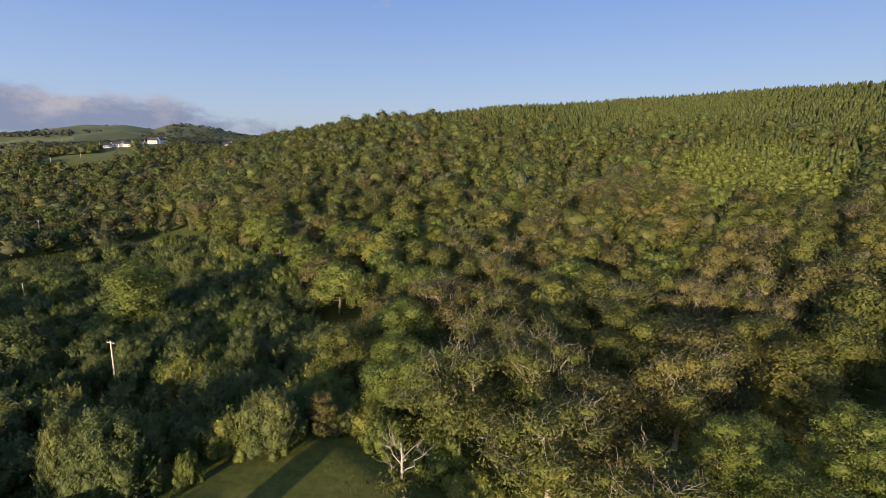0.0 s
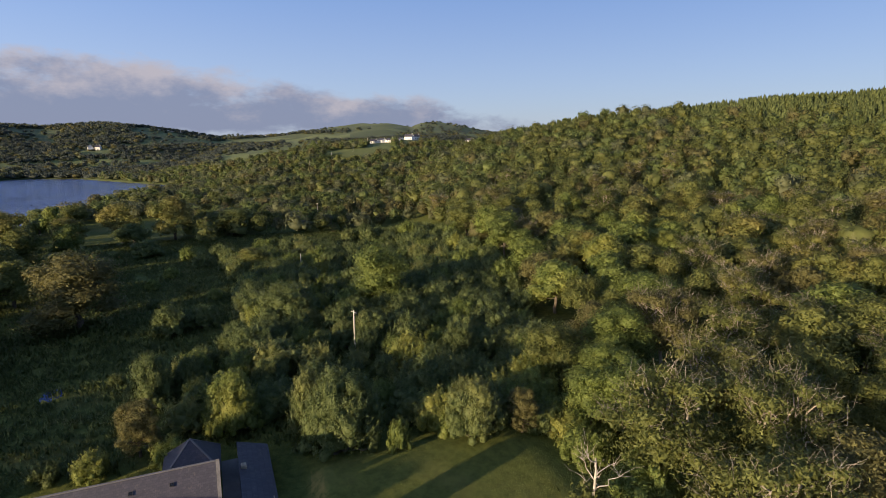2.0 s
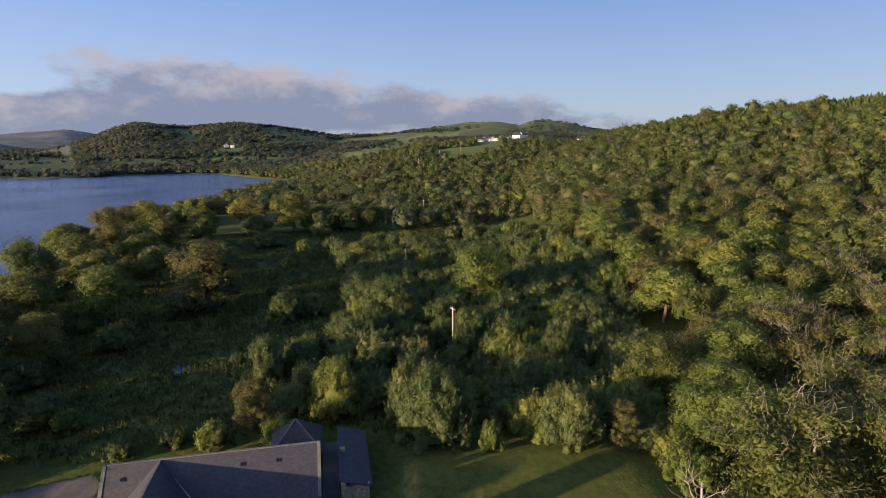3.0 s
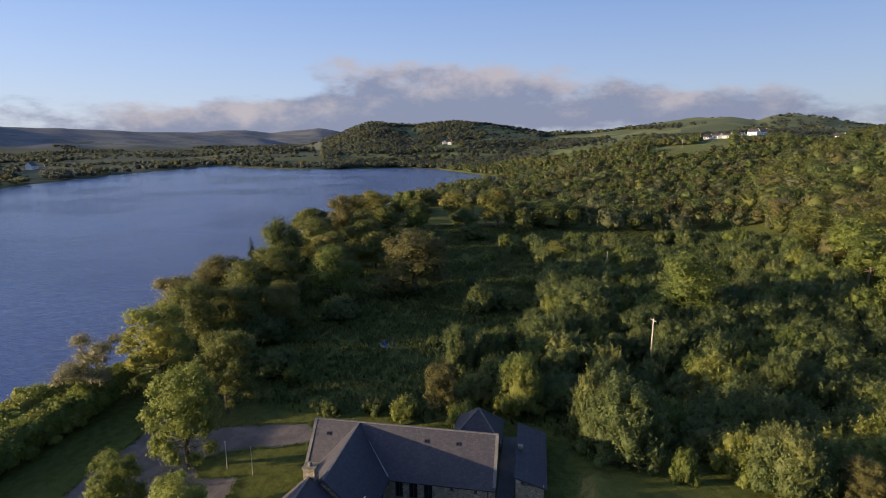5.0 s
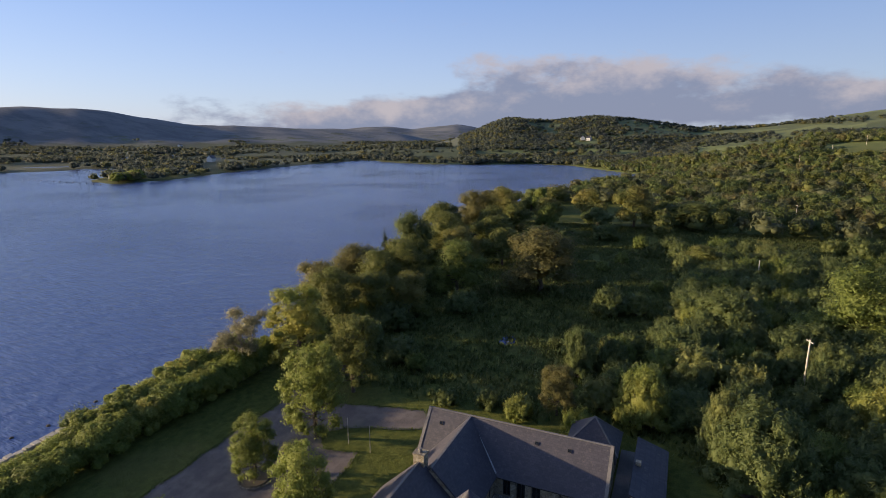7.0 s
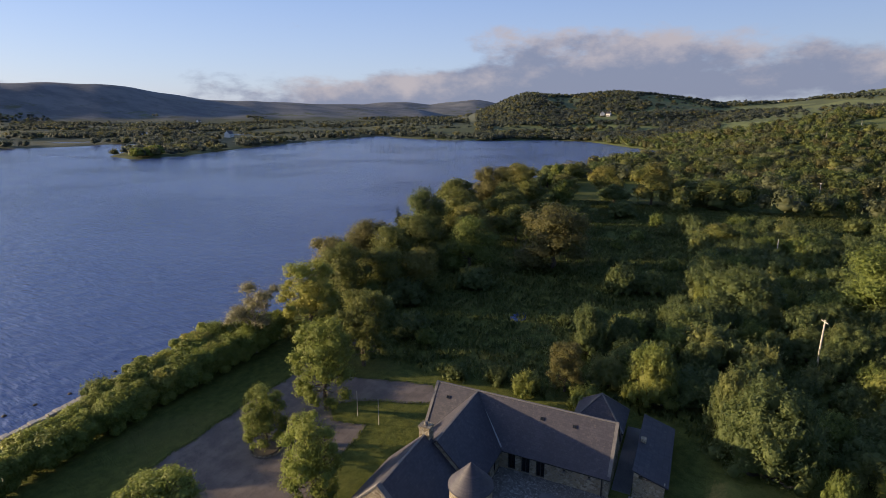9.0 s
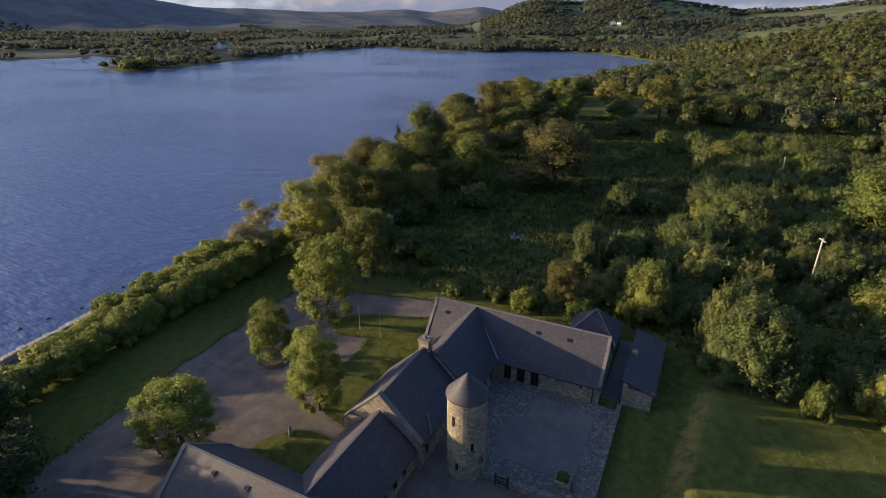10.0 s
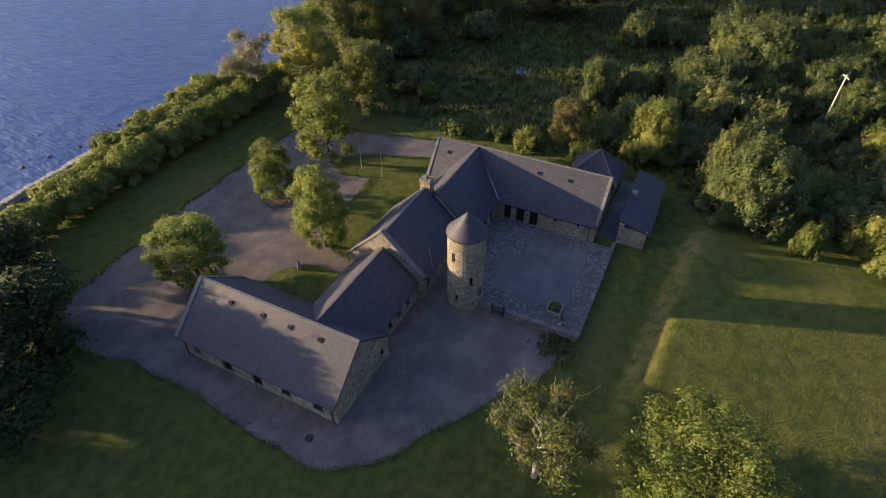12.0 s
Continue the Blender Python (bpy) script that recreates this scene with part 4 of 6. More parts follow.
def plumes(rng, blobs, shoots, leaves, length, size):
    """Upright leafy shoots, like plumes, standing over a set of blobs."""
    blobs = np.asarray(blobs, float)
    area = blobs[:, 3] * blobs[:, 5]
    pick = rng.choice(len(blobs), shoots, p=area / area.sum())
    d = rng.normal(0, 1, (shoots, 3))
    d /= np.linalg.norm(d, axis=1, keepdims=True)
    d[:, 2] = np.where(d[:, 2] < -0.35, -d[:, 2], d[:, 2])
    root = blobs[pick, :3] + d * blobs[pick, 3:] * rng.uniform(0.7, 0.95, (shoots, 1))
    axis = d * (0.55, 0.55, 0.1) + (0, 0, 1) + rng.normal(0, 0.12, (shoots, 3))
    axis /= np.linalg.norm(axis, axis=1, keepdims=True)
    reach = length * rng.uniform(0.6, 1.3, shoots)
    own = np.repeat(np.arange(shoots), leaves)
    u = rng.random(len(own))
    side = rng.normal(0, 1, (len(own), 3)) * (1, 1, 0.3)
    side /= np.linalg.norm(side, axis=1, keepdims=True)
    spots = root[own] + axis[own] * (reach[own] * (u - 0.2))[:, None] + side * (0.24 * length * (1.05 - u) ** 0.7 * rng.uniform(0.4, 1.0, len(own)))[:, None]
    return clumps(rng, spots, side * 0.4 + d[own] * 1.1 + (0, 0, 0.25), size, 2.1, 1.4, 0.25)


def joined(a, b):
    return np.concatenate([a[0], b[0]]), np.concatenate([a[1], b[1] + len(a[0])]), np.concatenate([a[2], b[2]])


def limb(V, F, rng, a, b, r0, r1, bend=0.12, sides=6, steps=4):
    """A tapered, slightly crooked limb."""
    a, b = np.asarray(a, float), np.asarray(b, float)
    way = b - a
    length = np.linalg.norm(way) + 1e-9
    s = np.cross(way / length, [0.31, 0.77, 0.55])
    s /= np.linalg.norm(s) + 1e-9
    u = np.cross(way / length, s)
    n0 = sum(len(v) for v in V)
    pts = []
    for k in range(steps + 1):
        t = k / steps
        c = a + way * t + (rng.normal(0, bend * length * 0.5, 3) * (0.0 if k in (0, steps) else 0.5))
        r = r0 + (r1 - r0) * t
        ang = np.linspace(0, 2 * np.pi, sides, endpoint=False)[:, None]
        pts.append(c + (np.cos(ang) * s + np.sin(ang) * u) * r)
    V.append(np.concatenate(pts))
    i, j = np.meshgrid(np.arange(steps), np.arange(sides), indexing="ij")
    p, q = n0 + i * sides + j, n0 + i * sides + (j + 1) % sides
    F.append(np.concatenate([np.stack([p, q, q + sides], -1).reshape(-1, 3), np.stack([p, q + sides, p + sides], -1).reshape(-1, 3)]))


def tree_parts(seed, kind):
    """Arrays of a trunk with limbs, and of a crown, for a tree about as tall as its kind grows."""
    rng = np.random.default_rng(seed)
    TV, TF = [], []
    if kind in ("willow", "sallow"):  # domed bush of many upright shoots, 4.5 m and 8.5 m
        R, H, lobes = (2.3, 4.0, 22) if kind == "willow" else (3.6, 7.6, 46)
        blobs = [(0, 0, H * 0.46, R * 0.9, R * 0.9, H * 0.46), (0, 0, H * 0.24, R * 0.95, R * 0.95, H * 0.25)]
        for k in range(lobes):
            a, e = k * 2.4 + rng.uniform(-0.5, 0.5), math.asin((k + 0.5) / lobes)
            q = R * math.cos(e) * rng.uniform(0.78, 1.0)
            s = (0.27 if kind == "willow" else 0.21) * R * rng.uniform(0.7, 1.35)
            c = np.array([q * math.cos(a), q * math.sin(a), max(s * 0.8, H * (0.1 + 0.78 * math.sin(e)) * rng.uniform(0.9, 1.1))])
            blobs.append((*c, s, s, s * rng.uniform(1.1, 1.5)))
            if k % 2:
                limb(TV, TF, rng, (c[0] * 0.15, c[1] * 0.15, -0.1), c, 0.022 * H, 0.007 * H, sides=5, steps=3)
        if kind == "willow":
            crown = joined(crown_arrays(rng, blobs, 2200, 0.15, upward=0.5, tall=1.5, core=0.8, depth=0.26), plumes(rng, blobs, 150, 18, 1.3, 0.125))
        else:
            crown = joined(crown_arrays(rng, blobs, 9500, 0.15, upward=0.5, tall=1.5, core=0.82, depth=0.3), plumes(rng, blobs, 460, 24, 1.4, 0.125))
    elif kind == "bush":  # rounded hedge bush with fine leaves to the ground, 5 m
        for k in range(6):
            limb(TV, TF, rng, (0, 0, -0.1), (rng.uniform(-1.3, 1.3), rng.uniform(-1.3, 1.3), 3.0), 0.08, 0.03, sides=5, steps=3)
        blobs = [(0, 0, 2.1, 2.2, 2.2, 2.3)]
        for k in range(11):
            a, e = k * 2.4 + rng.uniform(-0.4, 0.4), rng.uniform(0.8, 4.0)
            q = 2.3 * math.sqrt(max(0.08, 1 - ((e - 1.6) / 3.2) ** 2)) * rng.uniform(0.75, 1.0)
            blobs.append((q * math.cos(a), q * math.sin(a), e, rng.uniform(0.6, 1.0), rng.uniform(0.6, 1.0), rng.uniform(0.6, 0.9)))
        crown = crown_arrays(rng, blobs, 5800, 0.17, upward=0.6, tall=1.7, core=0.84, depth=0.2)
    elif kind in ("round", "olive", "tall", "fine", "airy", "spray"):
        h, w = {"round": (7.5, 2.9), "olive": (9.5, 4.0), "tall": (11.5, 3.4), "fine": (9.5, 4.0), "airy": (9.5, 4.0), "spray": (9.5, 4.0)}[kind]
        limb(TV, TF, rng, (0, 0, -0.2), (0, 0, h * 0.62), 0.028 * h, 0.012 * h, 0.05, 8, 6)
        light = kind in ("fine", "airy", "spray")
        low = 0.10 if light else 0.24
        blobs = [(0, 0, h * (0.48 if light else 0.58), w * 0.66, w * 0.66, h * (0.40 if light else 0.32))]
        if kind in ("airy", "spray"):
            blobs = [(0, 0, h * 0.52, w * 0.64, w * 0.64, h * 0.37)]
            for k in range(60):
                a, e = k * 2.4 + rng.uniform(-0.4, 0.4), rng.uniform(0.16, 0.94)
                q = w * 0.84 * math.sqrt(max(0.03, 1 - (1.75 * (e - 0.46)) ** 2)) * rng.uniform(0.7, 0.98)
                c, s = np.array([q * math.cos(a), q * math.sin(a), h * e]), w * rng.uniform(0.13, 0.25)
                blobs.append((*c, s, s, s * rng.uniform(0.6, 0.9)))
                limb(TV, TF, rng, (0, 0, h * (0.12 + 0.5 * e)), c, 0.006 * h, 0.0025 * h, 0.2, sides=4, steps=3)
        for k in range(0 if kind in ("airy", "spray") else 13):
            a, e = k * 2.4 + rng.uniform(-0.4, 0.4), rng.uniform(low, 0.84)
            q = w * 0.68 * math.sqrt(max(0.1, 1 - (1.7 * (e - 0.42)) ** 2)) * rng.uniform(0.75, 1.1)
            c = np.array([q * math.cos(a), q * math.sin(a), h * e])
            s = w * rng.uniform(0.26, 0.44)
            blobs.append((*c, s, s, s * rng.uniform(0.75, 1.05)))
            limb(TV, TF, rng, (0, 0, h * (0.16 + 0.4 * e)), c, 0.009 * h, 0.004 * h, sides=5, steps=3)
        blobs.append((rng.uniform(-0.4, 0.4), rng.uniform(-0.4, 0.4), h * 0.86, w * 0.4, w * 0.4, h * 0.13))
        crown = crown_arrays(rng, blobs, {"round": 5200, "olive": 6200, "tall": 6200, "fine": 16000, "airy": 20000, "spray": 30000}[kind], {"round": 0.24, "olive": 0.26, "tall": 0.28, "fine": 0.165, "airy": 0.135, "spray": 0.1}[kind], upward=0.4, depth=0.45 if kind in ("airy", "spray") else 0.5 if light else 0.4, core=0.55 if kind == "spray" else 0.64 if kind == "airy" else 0.68 if light else 0.74)
    elif kind in ("sparse", "bare"):  # old oak with pale limbs showing through thin leaves
        h, w = 9.5, 4.6
        limb(TV, TF, rng, (0, 0, -0.2), (0.2, 0, h * 0.5), 0.24, 0.15, 0.06, 8, 5)
        blobs, tips = [], []
        for k in range(13):
            a, e = k * 2.4 + rng.uniform(-0.4, 0.4), rng.uniform(0.5, 0.98)
            q = w * rng.uniform(0.35, 0.95) * (1.25 - 0.6 * e)
            c = np.array([q * math.cos(a), q * math.sin(a), h * e])
            limb(TV, TF, rng, (0.1, 0, h * rng.uniform(0.28, 0.48)), c, 0.11, 0.035, 0.24, 5, 6)
            for _ in range(13):
                t = c + rng.normal(0, 0.72, 3) * (1.0, 1.0, 0.65) + (0, 0, 0.55) + c * (0.08, 0.08, 0)
                limb(TV, TF, rng, c * rng.uniform(0.72, 1.0), t, 0.022, 0.007, 0.34, 3, 4)
                tips.append(t)
            s = rng.uniform(0.8, 1.35) * (1.0 if kind == "sparse" else 0.85)
            blobs.append((*(c - (0, 0, 0.5)), s, s, s * 0.75))
        blobs += [(0, 0, h * 0.40, w * 0.6, w * 0.6, h * 0.30)] if kind == "sparse" else []
        crown = crown_arrays(rng, blobs, 11500 if kind == "sparse" else 9000, 0.15 if kind == "sparse" else 0.13, upward=0.5, tall=1.8, core=0.6 if kind == "sparse" else 0.35, depth=0.7)
    elif kind == "dead":
        h = 8.0
        limb(TV, TF, rng, (0, 0, -0.2), (0.1, 0.1, h * 0.72), 0.15, 0.06, 0.05, 8, 6)
        for k in range(7):
            a, z = k * 2.3 + rng.uniform(-0.4, 0.4), h * rng.uniform(0.28, 0.7)
            q = rng.uniform(0.9, 2.2)
            c = np.array([q * math.cos(a), q * math.sin(a), z + rng.uniform(0.7, 1.9)])
            limb(TV, TF, rng, (0.05, 0.05, z), c, 0.05, 0.02, 0.22, 6, 5)
            for _ in range(5):
                t = c + rng.normal(0, 0.6, 3) + (0, 0, 0.5)
                limb(TV, TF, rng, c * (0.85, 0.85, 1) - (0, 0, 0.2), t, 0.016, 0.005, 0.2, 4, 3)
        crown = crown_arrays(rng, [(0.3, 0.2, h * 0.3, 1.5, 1.5, 1.0)], 700, 0.2, 0.5, 1.8, 0.3, 0.7)
    else:  # spruce
        h, w = 11.0, 2.3
        limb(TV, TF, rng, (0, 0, -0.2), (0, 0, h * 0.97), 0.17, 0.02, 0.01, 6, 4)
        V, F, n = [], [], 0
        for k in range(30):
            t = k / 29
            z, q = h * (0.1 + 0.87 * t), w * (1 - t) ** 0.85 + 0.12
            m = int(10 + 16 * (1 - t))
            a = rng.uniform(0, 6.28, m)
            rr = q * rng.uniform(0.35, 1.05, m)
            c = np.stack([np.cos(a) * rr * 0.6, np.sin(a) * rr * 0.6, z - rr * 0.28 + rng.normal(0, 0.1, m)], 1)
            nrm = np.stack([np.cos(a) * 0.4, np.sin(a) * 0.4, np.ones(m)], 1)
            out = np.stack([np.cos(a), np.sin(a), np.full(m, -0.4)], 1)
            b = np.cross(nrm, out)
            b /= np.linalg.norm(b, axis=1, keepdims=True)
            s = rr[:, None]
            v = np.stack([c - out * s * 0.5, c + b * s * 0.24, c + out * s * 0.5, c - b * s * 0.24], 1).reshape(-1, 3)
            i = np.arange(m)[:, None] * 4 + n
            V.append(v), F.append(np.concatenate([i + [0, 1, 2], i + [0, 2, 3]]))
            n += len(v)
        crown = np.concatenate(V), np.concatenate(F)
    return (np.concatenate(TV), np.concatenate(TF)), crown


MODELS = {}


def model(kind, leaf, variant):
    """The shared trunk and crown meshes of one sort of tree."""
    key = (kind, leaf, variant)
    if key not in MODELS:
        seed = sum(ord(c) for c in kind) * 7 + variant
        trunk, crown = tree_parts(seed, kind)
        bark = {"sparse": "pale_bark", "bare": "pale_bark", "dead": "bleached"}.get(kind, "bark")
        if kind not in FULL:
            FULL[kind], BROAD[kind] = float(np.percentile(crown[0][:, 2], 99.7)), float(2 * np.percentile(np.hypot(crown[0][:, 0], crown[0][:, 1]), 97))
        MODELS[key] = fast_mesh("trunk", *trunk, M[bark]), fast_mesh("crown", crown[0], crown[1], M[leaf], crown[2] if len(crown) > 2 else None)
    return MODELS[key]


FULL, BROAD = {"bare": 9.5, "dead": 8.5}, {"bare": 9.4, "dead": 5.6}  # height and width of each kind as modelled
LABELS = {
    "sallow": ("bush", "large old willow bush with many upright stems"),
    "willow": ("bush", "many-stemmed willow bush with grey-green leaves in wet meadow"),
    "round": ("tree", "rounded bright green broadleaf tree with dense leaves"),
    "olive": ("tree", "broad olive-green woodland tree with a full crown"),
    "bush": ("bush", "rounded yellow-green bush with fine leaves"),
    "spray": ("tree", "bright green tree with feathery leaves"),
    "airy": ("tree", "light airy yellow-green tree with fine leaves"),
    "bare": ("tree", "half-dead tree with bleached limbs"),
    "fine": ("tree", "broadleaf tree with a light open green crown"),
    "tall": ("tree", "tall broadleaf tree with olive crown beside others"),
    "sparse": ("tree", "old oak with thin brownish leaves and pale bare limbs"),
    "dead": ("tree", "dead tree with bleached bare branches"),
    "spruce": ("tree", "dark conical spruce among broadleaf trees"),
}
RND = random.Random(11)


def tree(kind, leaf, x, y, height, wide=1.0, label="", group="", variants=4, z=None, across=0.0):
    trunk, crown = model(kind, leaf, RND.randrange(variants))
    category, text = LABELS[kind]
    k = height / FULL[kind]
    wide = across / (k * BROAD[kind]) if across else wide
    ob = new("willow_bush" if kind in ("willow", "sallow") else "hedge_bush" if kind == "bush" else {"sparse": "oak_tree", "dead": "dead_tree", "spruce": "spruce_tree"}.get(kind, "broadleaf_tree"))
    low = float(land(np.array([x]), np.array([y]))[0]) if z is None else z
    ob.matrix_basis = Matrix.Translation((x, y, low)) @ Matrix.Rotation(RND.uniform(0, 6.28), 4, "Z") @ Matrix.Diagonal((k * wide, k * wide * RND.uniform(0.9, 1.1), k, 1))
    tagged(ob, label or text, category, group)
    for name, me in (("trunk", trunk), ("crown", crown)):
        new(name, me).parent = ob
    return ob


# the shrub in the courtyard planter
rng = np.random.default_rng(2)
leafy = crown_arrays(rng, [(0, 0, 0.75, 0.55, 0.55, 0.4), (0.2, -0.1, 0.95, 0.3, 0.3, 0.25)], 700, 0.09)
shrub = new("shrub", fast_mesh("shrub", leafy[0], leafy[1], M["green"], leafy[2]))
shrub.parent = PLANTER

# trees in the grounds: kind, leaf, place, height, width
GROUP = "trees in the grounds"
for kind, leaf, x, y, h, w, label in (
    ("airy", "lime", -39.4, -28.1, 10.2, 6.2, "young bright green tree beside the gravel yard"),
    ("airy", "lime", -44.4, -39.3, 8.2, 5.4, "slender green tree in a ringed bed on gravel"),
    ("airy", "lime", -29.0, -37.4, 7.4, 8.2, "spreading green tree in a ringed bed on gravel"),
    ("airy", "lime", -55.0, -38.5, 13.0, 9.4, "tall yellow-green tree at the edge of the car park"),
    ("airy", "olive", -68.2, -41.2, 12.6, 8.6, "turning brownish tree at the meadow's edge"),
    ("bare", "thin", -64.5, -60.5, 12.0, 12.0, "thin-leaved tree at the lake shore"),
    ("airy", "lime", -75.0, -57.2, 13.8, 11.0, "broad yellow-green tree at the lake shore"),
    ("willow", "willow", -43.5, -70.0, 3.9, 5.2, "small willow leaning over the lake shore"),
    ("bare", "olive", -23.8, 2.6, 9.0, 10.5, "half-dead tree with bleached limbs on the lawn"),
    ("spray", "lime", -26.6, 12.6, 9.8, 10.0, "bright green tree standing on the lawn"),
    ("dead", "olive", -38.1, 34.0, 11.5, 7.5, "dead tree with bleached bare branches at the wood's edge"),
    # shade is painted into the dark leaf colour of these trees
    ("olive", "evergreen_and_shade", -17.5, -50.5, 9.8, 10.0, "leafy tree beside the gravel yard, shade put into its leaf colour"),
    ("olive", "evergreen_and_shade", -15.0, -42.0, 9.1, 9.5, "leafy tree beside the gravel yard, shade put into its leaf colour"),
    ("olive", "evergreen_and_shade", -9.5, -37.0, 7.6, 9.0, "leafy tree beside the gravel yard, shade put into its leaf colour"),
    # six added trees, out of view, to shade the yard and barn
    ("olive", "evergreen_and_shade", -5.0, -52.0, 9.6, 11.0, "leafy tree beside the gravel yard, shade put into its leaf colour"),
    ("tall", "evergreen_and_shade", -4.0, -66.0, 10.5, 11.0, "unseen tall tree added on the shore to shade the grounds"),
    ("tall", "evergreen_and_shade", 4.5, -60.0, 10.5, 11.0, "unseen tall tree added on the shore to shade the grounds"),
    ("tall", "evergreen_and_shade", 12.0, -55.0, 10.0, 11.0, "unseen tall tree added on the shore to shade the grounds"),
    ("olive", "evergreen_and_shade", 1.0, -43.0, 8.6, 11.0, "leafy tree beside the gravel yard, shade put into its leaf colour"),
    ("olive", "evergreen_and_shade", -10.0, -51.0, 10.2, 10.0, "leafy tree beside the gravel yard, shade put into its leaf colour"),
):
    tree(kind, leaf, x, y, h, label=label, group=GROUP, across=w)

# trees between meadow and lake
for kind, leaf, x, y, h, w in (
    ("fine", "olive", -90.5, -60.4, 13.5, 11), ("fine", "olive", -105, -50.5, 10.0, 10), ("fine", "green", -126.7, -47.6, 14, 13.6), ("fine", "brown", -137, -28.3, 16.8, 20), ("fine", "willow", -139, -67, 18.6, 12.5),
    ("spruce", "evergreen_and_shade", -134.6, -73.5, 14.3, 6.4), ("fine", "olive", -215, -63, 18.6, 17), ("round", "green", -275, -63, 14, 10), ("fine", "brown", -211, -75, 18, 14), ("round", "green", -216, -45, 13.5, 10),
    ("olive", "olive", -252, -34, 16.5, 16), ("olive", "olive", -251, -14.5, 18.5, 17), ("olive", "willow", -256, 8, 12, 20), ("fine", "olive", -166, -68, 15, 14), ("olive", "olive", -178, -55, 13, 14),
    ("fine", "olive", -112, -63, 13, 12), ("fine", "olive", -99, -57, 11, 11), ("fine", "brown", -98, -69, 12.5, 11), ("olive", "olive", -190, -80, 15, 15), ("olive", "brown", -231, -76, 16, 15),
    ("olive", "olive", -196, -62, 14, 14), ("olive", "olive", -206, -56, 14, 14), ("olive", "olive", -240, -50, 13, 14), ("olive", "willow", -236, -28, 10, 13), ("olive", "brown", -250, -76, 15, 13),
    ("olive", "olive", -272, -82, 14, 15), ("olive", "willow", -286, -70, 12, 14), ("olive", "olive", -300, -60, 12, 15), ("fine", "brown", -117, -73, 12.5, 12), ("fine", "olive", -124, -62, 13.5, 12),
    ("olive", "olive", -152, -57, 13, 13), ("willow", "willow", -112, -40, 6, 9), ("willow", "willow", -96, -50, 6, 9), ("willow", "willow", -84, -50, 7, 9), ("willow", "willow", -82, -40, 5, 7),
    ("olive", "olive", -160, -46, 12, 13), ("olive", "olive", -180, -40, 10, 13), ("willow", "willow", -201, -36, 8, 11), ("willow", "willow", -216, -22, 7, 12), ("olive", "olive", -172, -32, 9, 12),
):
    tree(kind, leaf, x, y, h, group="trees along the lake", across=w * RND.uniform(0.95, 1.1))

for k in range(48):
    u = k / 47
    x = -80 - 240 * u + RND.uniform(-3, 3)
    y = float(np.interp(x, [-330, -277, -168, -132, -80], [-72, -88, -84, -77, -63])) + RND.uniform(0, 14)
    tree("willow", RND.choice(("willow", "willow", "green")), x, y, RND.uniform(4.5, 7.5), RND.uniform(1.0, 1.3), "willow undergrowth below the lakeside trees", "trees along the lake")

for x, y, h in ((-321, -452, 7), (-328, -462, 8), (-336, -470, 7), (-334, -455, 8.5), (-345, -462, 8), (-343, -474, 7), (-352, -470, 9)):
    tree("bush", "lime", x, y, h, 1.5, "rounded yellow-green bush on the headland's tip", "headland bushes")

# hedge of willow along the shore
for k in range(44):
    u = k / 43
    x, y = -22 - 47 * u, (-61.3 if k % 2 else -66.0 + 3.4 * max(0.0, 1.0 - 1.6 * u)) - 1.2 * math.sin(u * 3.0) + 2.4 * (1.0 - u) + (2.0 if k % 2 else 0.5) * max(0, u - 0.7)
    tree("bush", "lime", x + RND.uniform(-0.6, 0.6), y + RND.uniform(-0.8, 0.8), RND.uniform(3.0, 4.2) + 1.7 * u, RND.uniform(0.9, 1.15), "bright green bush in a dense hedge along the shore", "shore hedge")
for x, y in ((-12, -62), (-17, -60), (-22, -57), (-14, -55), (-8, -52)):
    tree("willow", "willow", x, y, RND.uniform(3.6, 4.4), 1.3, "dark willow bush beside the gravel yard", "shore hedge")

# the willow carr, with openings of rough meadow
EDGE_X, EDGE_Y = [-260, -196, -156, -122, -99, -77, -58, -48], [98, 88, 84, 76, 68, 53, 38, 36]  # where the wood begins


def wood_edge(x):
    return float(np.interp(x, EDGE_X, EDGE_Y))


def free_of(spots, x, y, gap):
    return all((x - a) ** 2 + (y - b) ** 2 > gap * gap for a, b in spots)


